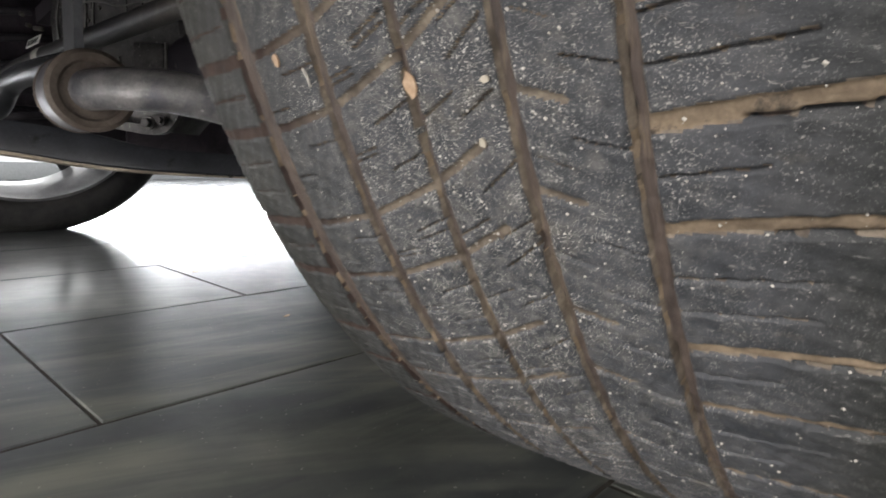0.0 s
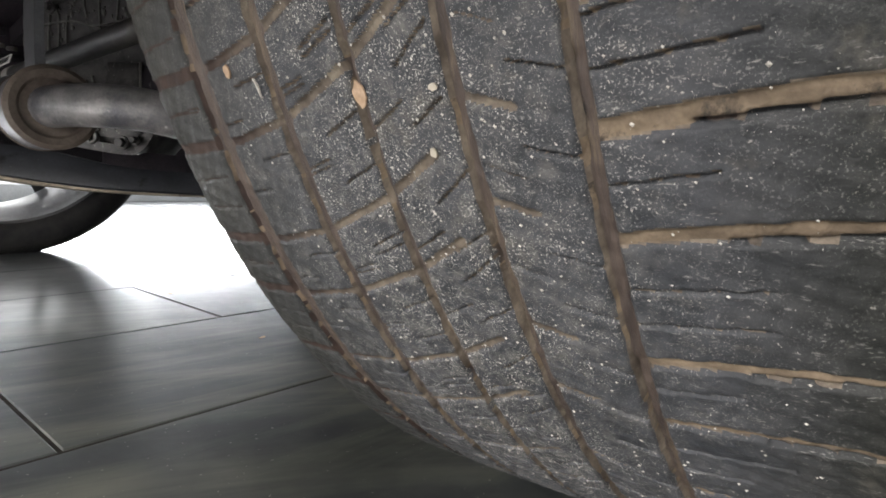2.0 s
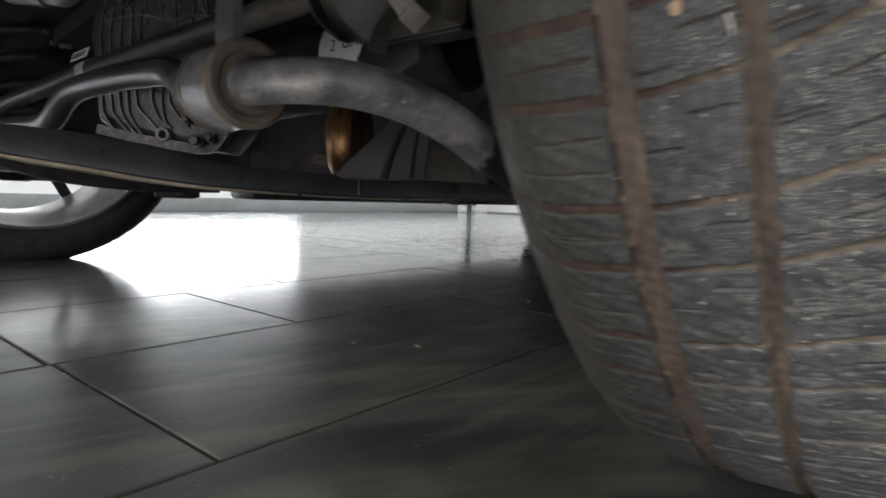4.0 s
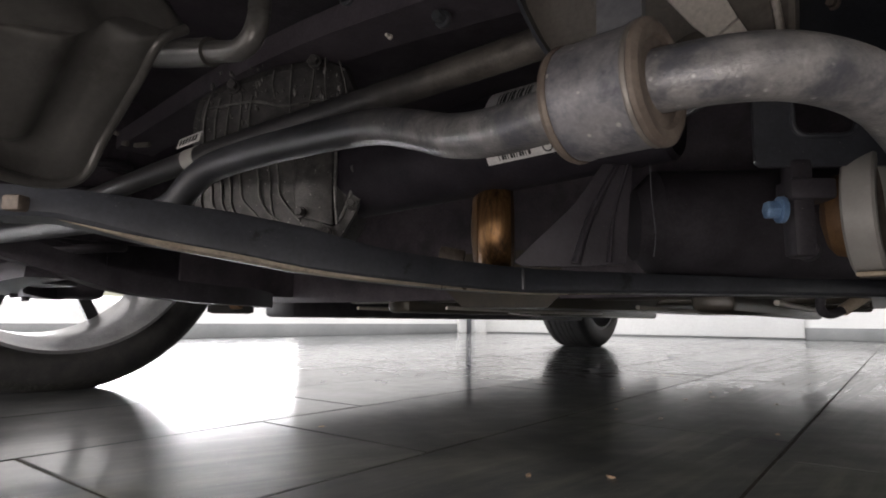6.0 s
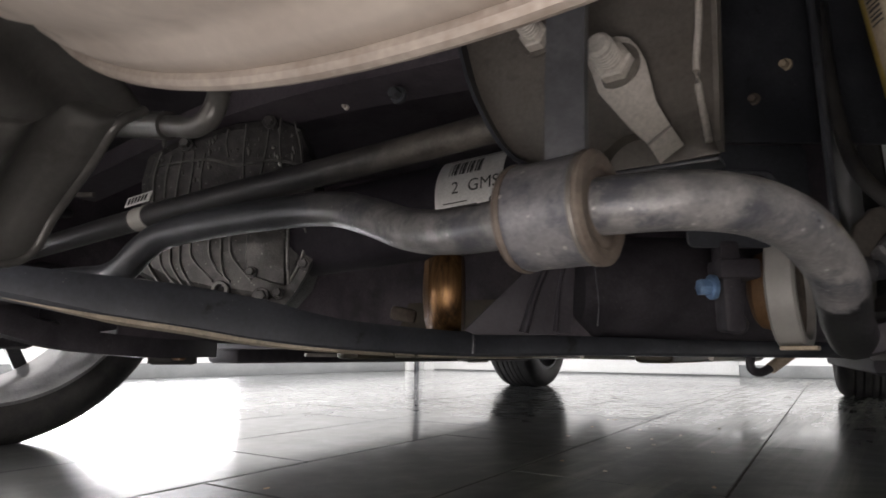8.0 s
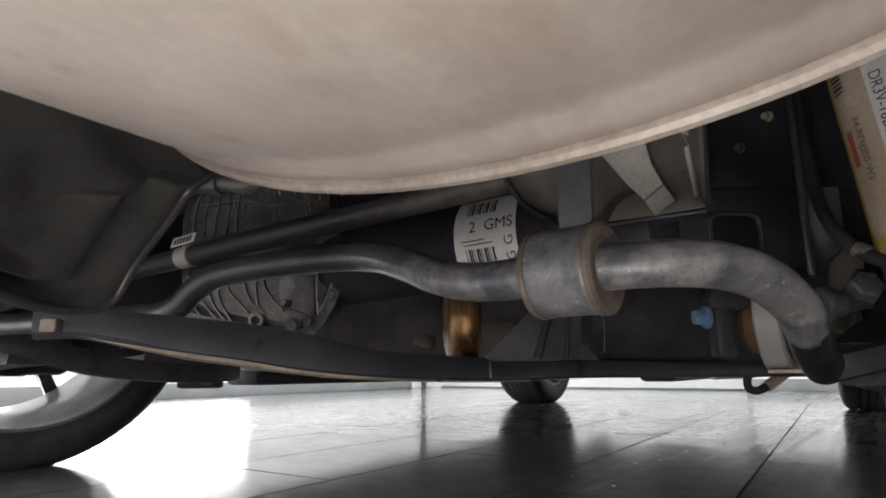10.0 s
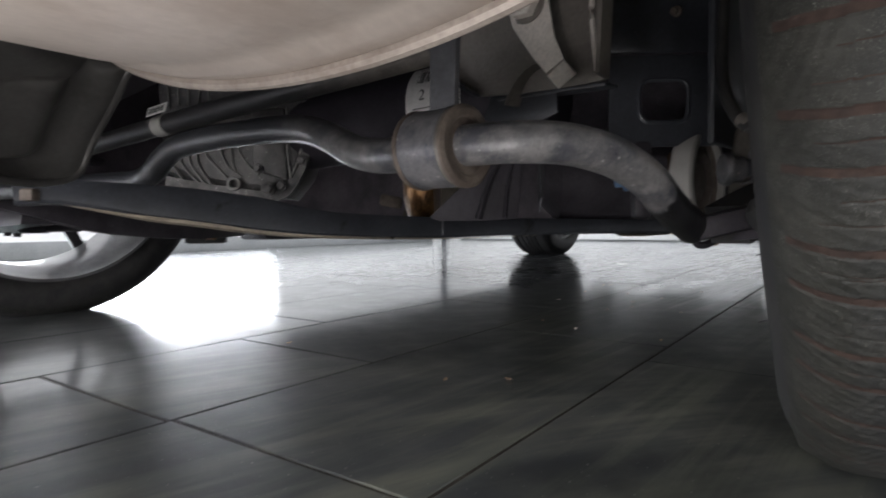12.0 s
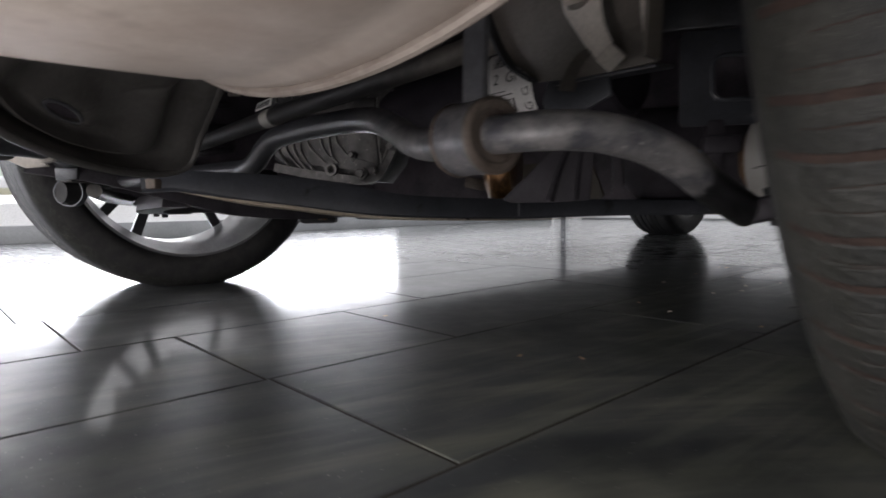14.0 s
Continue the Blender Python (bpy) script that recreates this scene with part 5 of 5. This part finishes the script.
lettering("letters", "E4-BE5J200-W2", 0.0068, lambda x, y: on_shock(0.016 + y, 0.092 - x, 0.0013), SATIN, tag)
for k in range(9):
    part("print_bar", patch(lambda x, y, k=k: on_shock(0.033 + x, 0.020 + 0.003 * k + y, 0.0013), 0, 0.015, 0, 0.0012 + 0.0006 * (k % 2), 4, 1), INK, tag)
    part("print_bar", patch(lambda x, y, k=k: on_shock(0.007 + x, 0.112 + 0.003 * k + y, 0.0013), 0, 0.009, 0, 0.0012 + 0.0006 * (k % 2), 3, 1), INK, tag)
part("red_mark", patch(lambda x, y: on_shock(x, y, 0.0013), 0.008, 0.013, 0.06, 0.085, 3, 2), RED, tag)

# ---- the car: left rear suspension ----
left_rail = new("subframe_rail")
left_rail.parent = car
tagged(left_rail, "curved black subframe rail on the far side")
part("web", sweep([(-0.30, -0.40, 0.250), (-0.27, -0.30, 0.232), (-0.25, -0.196, 0.203), (-0.25, -0.109, 0.182), (-0.25, 0.008, 0.172), (-0.30, 0.12, 0.172), (-0.42, 0.25, 0.172)],
                  [(-0.025, -0.014), (0.006, -0.014), (0.006, 0.014), (-0.025, 0.014)], 7), BLACK, left_rail)
left_arm = new("control_arm")
left_arm.parent = car
tagged(left_arm, "black lower control arm reaching to the wheel")
part("beam", sweep([(-0.27, -0.20, 0.196), (-0.40, -0.20, 0.190), (-0.52, -0.16, 0.184), (-0.63, -0.08, 0.180), (-0.70, -0.03, 0.180)], lambda f: [(-0.026 + 0.010 * f, -0.012), (0.026 - 0.010 * f, -0.012), (0.022 - 0.008 * f, 0.012), (-0.022 + 0.008 * f, 0.012)], 6), BLACK, left_arm)
part("toe_link", tube([(-0.36, -0.30, 0.212), (-0.50, -0.24, 0.205), (-0.66, -0.16, 0.20)], 0.012, 14), PAN, left_arm)
part("link_strap", lathe([(0.0215, -0.008), (0.0235, -0.008), (0.0235, 0.008), (0.0215, 0.008)], axis_pose((-0.385, -0.328, 0.210), (-0.30, -0.40, 0.210)), 28, ringed=True), SATIN, left_arm, "thin bent steel strap")
part("eye_rubber", lathe([(0.004, -0.016), (0.016, -0.016), (0.017, 0.016), (0.004, 0.016)], axis_pose((-0.385, -0.328, 0.210), (-0.36, -0.40, 0.210)), 24), SIDEWALL, left_arm)
part("drop_bracket", box((0.030, 0.030, 0.022), pose(-0.37, -0.325, 0.236, 0, 0, 20), 0.004), PAN, left_arm)
part("spring_seat", lathe([(0.02, 0), (0.062, 0.003), (0.066, 0.008), (0.055, 0.018), (0.02, 0.020)], Matrix.Translation((-0.55, -0.12, 0.184)), 36), BLACK, left_arm)
bolt("bolt", (-0.60, -0.11, 0.172), (0, 0, -1), 0.006, 0.010, BLACK, left_arm)
bolt("bolt", (-0.53, -0.15, 0.174), (0, 0, -1), 0.005, 0.009, BLACK, left_arm)
left_knuckle = new("wheel_knuckle")
left_knuckle.parent = car
tagged(left_knuckle, "dark cast knuckle behind the far wheel")
part("upright", box((0.06, 0.13, 0.20), pose(-0.68, -0.02, 0.27, 0, 0, -6), 0.016), BLACK, left_knuckle)
# made-up plate that blocks bright light through the upper wheel
part("wheel_blocker", plate([(-0.21, 0.205), (-0.12, 0.195), (0.10, 0.195), (0.21, 0.215), (0.20, 0.45), (0.10, 0.53), (-0.10, 0.53), (-0.20, 0.45)], (-0.665, 0, 0), (0, 1, 0), (0, 0, 1), 0.003, 0), BLACK, left_knuckle, "thin black plate blocking light through the wheel")
part("caliper", box((0.07, 0.09, 0.16), pose(-0.755, -0.13, 0.36, 20, 0, 0), 0.014), PAN, left_knuckle)
LO, LU = (-0.235, -0.37, 0), (0.6, 0.8, 0)
part("pressed_link", plate([(-0.031, 0.300), (-0.022, 0.303), (-0.012, 0.302), (0.032, 0.270), (0.023, 0.257), (-0.028, 0.288)], LO, LU, (0, 0, 1), 0.006, 0, [(-0.016, 0.290), (-0.012, 0.293), (-0.003, 0.292), (0.017, 0.274), (0.010, 0.275), (-0.006, 0.283)]), ZINC, left_arm, "bare pressed metal link with a long hole")
part("pressed_web", plate([(-0.081, 0.272), (-0.072, 0.252), (-0.046, 0.240), (-0.015, 0.242), (-0.031, 0.258), (-0.044, 0.270)], LO, LU, (0, 0, 1), 0.006, 0.002), ZINC, left_arm, "pale bare metal web")
part("pressed_foot", plate([(-0.009, 0.241), (0.022, 0.240), (0.020, 0.224), (-0.008, 0.222)], LO, LU, (0, 0, 1), 0.010, 0.002), SATIN, left_arm)
part("short_rod", rod((-0.385, -0.336, 0.216), (-0.40, -0.265, 0.226), 0.0085), PAN, left_arm)
pipes = new("tail_pipe")
pipes.parent = car
tagged(pipes, "bare steel pipes beside the far silencer")
part("pipe", tube([(-0.02, -0.56, 0.264), (-0.10, -0.47, 0.262), (-0.17, -0.40, 0.263), (-0.24, -0.36, 0.258), (-0.33, -0.35, 0.250)], 0.017, 18), SATIN, pipes, "grey bare steel pipe")
part("pipe_bend", tube([(-0.05, -0.52, 0.295), (-0.13, -0.455, 0.297), (-0.19, -0.43, 0.285), (-0.22, -0.44, 0.262)], 0.019, 18), PAN, pipes)
part("clamp", lathe([(0.018, -0.006), (0.0215, -0.005), (0.0215, 0.005), (0.018, 0.006)], axis_pose((-0.17, -0.40, 0.263), (-0.24, -0.36, 0.258)), 24), ZINC, pipes)
part("coil_spring", tube([(-0.52 + 0.06 * math.cos(k * 0.7), -0.06 + 0.06 * math.sin(k * 0.7), 0.20 + 0.0053 * k) for k in range(46)], 0.0075, 10, 3), BLACK, left_arm)

# ---- loose things ----
def flake(name, label, size, m, mat, seed, thick=0.0005):
    rnd = random.Random(seed)
    ring = [(size[0] / 2 * math.cos(a) * rnd.uniform(0.7, 1.1), size[1] / 2 * math.sin(a) * rnd.uniform(0.75, 1.1)) for a in np.linspace(0, 2 * math.pi, 12)[:-1]]
    bm = bmesh.new()
    top = [bm.verts.new(m @ Vector((a, b, thick + 0.18 * (a * a + b * b) / max(size)))) for a, b in ring]
    low = [bm.verts.new(m @ Vector((a, b, 0.18 * (a * a + b * b) / max(size)))) for a, b in ring]
    ct, cl = bm.verts.new(m @ Vector((0, 0, thick))), bm.verts.new(m @ Vector((0, 0, 0)))
    n = len(ring)
    for i in range(n):
        j = (i + 1) % n
        bm.faces.new((ct, top[i], top[j]))
        bm.faces.new((cl, low[j], low[i]))
        bm.faces.new((top[i], low[i], low[j], top[j]))
    return tagged(new(name, mesh_of(name, bm, mat, 30)), label, "debris")


def on_tread(mm, deg, lift=0.0):
    u, a = mm / 1000, math.radians(deg)
    r = R - float(crown(np.array(u))) + lift
    return Matrix.Translation((XC, YC, ZC)) @ pose(0, 0, 0, 0, LEAN, 0) @ pose(u * BROAD, -r * math.cos(a), r * math.sin(a), 90 - deg, 0, 0)


flake("leaf_flake", "brown dry leaf flake stuck on the tread", (0.0044, 0.0068), on_tread(-5.8, -22.64, 0.0003), FLAKE, 3)
flake("leaf_flake", "small tan leaf flake stuck on the tread", (0.0028, 0.0042), on_tread(-56, -20.62, 0.0003), FLAKE, 5)
flake("leaf_flake", "small tan leaf flake stuck on the tread", (0.0030, 0.0018), on_tread(16, -22.81, 0.0003), PALEFLAKE, 7)
flake("leaf_flake", "pale crumb of leaf stuck on the tread", (0.0022, 0.0028), on_tread(11.4, -25.29, 0.0003), PALEFLAKE, 9)
flake("pale_straw", "short pale straw lying on the tread", (0.0009, 0.0060), on_tread(-43.9, -21.6, 0.0006) @ pose(0, 0, 0, 0, 0, 12), GRIT, 11)
for x, y, r, s in ((-0.111, 1.956, -15, 2),):
    flake("paper_scrap", "flat torn scrap of white paper on the floor", (0.055, 0.026), pose(x, y, 0.0012, 2, 0, r), WHITE, s, 0.0008)
for x, y, r, s in ((0.537, -0.337, 35, 21), (0.565, -0.317, -20, 22), (0.572, -0.322, 70, 23), (0.30, -0.02, 20, 4), (0.36, 0.02, 60, 6), (-0.02, 0.03, 0, 8), (0.22, 0.42, 40, 10), (0.45, 0.34, 10, 12), (0.12, 0.9, 10, 14), (0.108, 1.082, 30, 31), (0.122, 1.095, 80, 32)):
    flake("leaf_crumb", "tiny tan crumb of leaf on the floor", (0.006, 0.012), pose(x, y, 0.0008, 0, 0, r), FLAKE, s)
for x, y, r, k in ((0.286, 0.757, 10, 41), (0.305, 0.68, 70, 42), (0.325, 0.85, 30, 43), (0.379, 1.033, -40, 44), (0.229, 0.904, 0, 45), (0.275, 0.613, 55, 46), (0.412, 0.645, 20, 47), (0.129, 0.709, 80, 48), (0.302, 0.371, 15, 49)):
    flake("pale_crumb", "tiny pale crumb of dirt on the floor", (0.006, 0.009), pose(x, y, 0.0006, 0, 0, r), PALEFLAKE, k, 0.0014)


def grit_on_tread():
    rnd = random.Random(12)
    bm = bmesh.new()
    for _ in range(2600):
        mm, deg = rnd.choice((rnd.gauss(4, 24), rnd.uniform(-62, 88))), rnd.uniform(-52, -11)
        if abs(mm) > 112 or any(abs(mm - g) < w / 2 for g, w in GROOVES):
            continue
        m = on_tread(mm, deg, 0.0001)
        s = 0.00011 + 0.00042 * rnd.random() ** 5
        tip = [m @ Vector(v) for v in ((s * 1.2, 0, 0), (0, s, 0), (-s, 0.2 * s, 0), (0.1 * s, -s * 1.1, 0), (0, 0, s * 0.8))]
        vs = [bm.verts.new(p) for p in tip]
        for i in range(4):
            bm.faces.new((vs[i], vs[(i + 1) % 4], vs[4]))
    return bm


tagged(new("grit", mesh_of("grit", grit_on_tread(), GRIT, 0)), "pale grit and sand grains scattered over the tyre tread", "grit", kind="stuff")
hairs = new("mould_hairs", None)
tagged(hairs, "fine black rubber hairs standing off the tyre edge")
hairs.parent = car
for deg, l in ((-24, 0.008), (-29, 0.009), (-37, 0.005), (-47, 0.007)):
    a = math.radians(deg)
    p = Vector((XC - 0.1325, -0.30 * math.cos(a), ZC + 0.30 * math.sin(a)))
    part("hair", tube([p + Vector((0.001, 0, 0)), p + Vector((-l * 0.5, 0, 0.0006)), p + Vector((-l, 0, -0.0006))], 0.00035, 6, 3), SIDEWALL, hairs)

# ---- the floor and its tiles, last ----
floor = new("floor", mesh_of("floor", box((X1 - X0 + 0.4, Y1 - Y0 + 0.4, 0.1), pose((X0 + X1) / 2, (Y0 + Y1) / 2, -0.0511), 0), GROUT, 0))
tagged(floor, "dark polished slate tiles with narrow joints", "floor", kind="structure")
TW, TL, GAP = 0.288, 0.580, 0.0034
TURN = pose(0, 0, 0, 0, 0, -1.55)   # the courses lie a little askew to the car
SHIFTS = (0.01, -0.272, 0.21, -0.08, 0.16, -0.20)
meshes = {}


def tile_mesh(w, l):
    key = (round(w, 3), round(l, 3))
    if key not in meshes:
        a, b = (w - GAP) / 2, (l - GAP) / 2
        rings = [[Vector((x * (a - d), y * (b - d), z)) for x, y in ((-1, -1), (1, -1), (1, 1), (-1, 1))] for d, z in ((0, -0.008), (0, -0.0007), (0.0011, 0))]
        meshes[key] = mesh_of("tile", loft(rings), TILE, 0)   # eased upper edges
    return meshes[key]


rest, rnd = bmesh.new(), random.Random(7)
for c in range(-11, 16):
    x0 = -0.116 + c * TW
    x1 = x0 + TW
    base = {0: 0.008, 1: -0.266, -1: 0.195, -3: -0.20}.get(c, SHIFTS[c % 6])
    cuts = [base + k * TL for k in range(-9, 11)]
    if c == 0:
        cuts = sorted(cuts + [-0.270])
    cuts = [Y0] + [y for y in cuts if Y0 + 0.02 < y < Y1 - 0.02] + [Y1]
    for ya, yb in zip(cuts, cuts[1:]):
        m = TURN @ pose((x0 + x1) / 2, (ya + yb) / 2, rnd.uniform(-0.0001, 0.0), rnd.gauss(0, 0.03), rnd.gauss(0, 0.05), 0)
        if -2.3 < x0 < 1.6 and -1.2 < ya < 5.0:
            t = new("tile", tile_mesh(x1 - x0, yb - ya))
            t.parent, t.matrix_basis = floor, m
        else:
            bmesh.ops.create_cube(rest, size=1, matrix=m @ pose(0, 0, -0.004) @ Matrix.Diagonal((x1 - x0 - GAP, yb - ya - GAP, 0.008, 1)))
tagged(part("tiles", rest, TILE, floor, "", 0), kind="stuff")
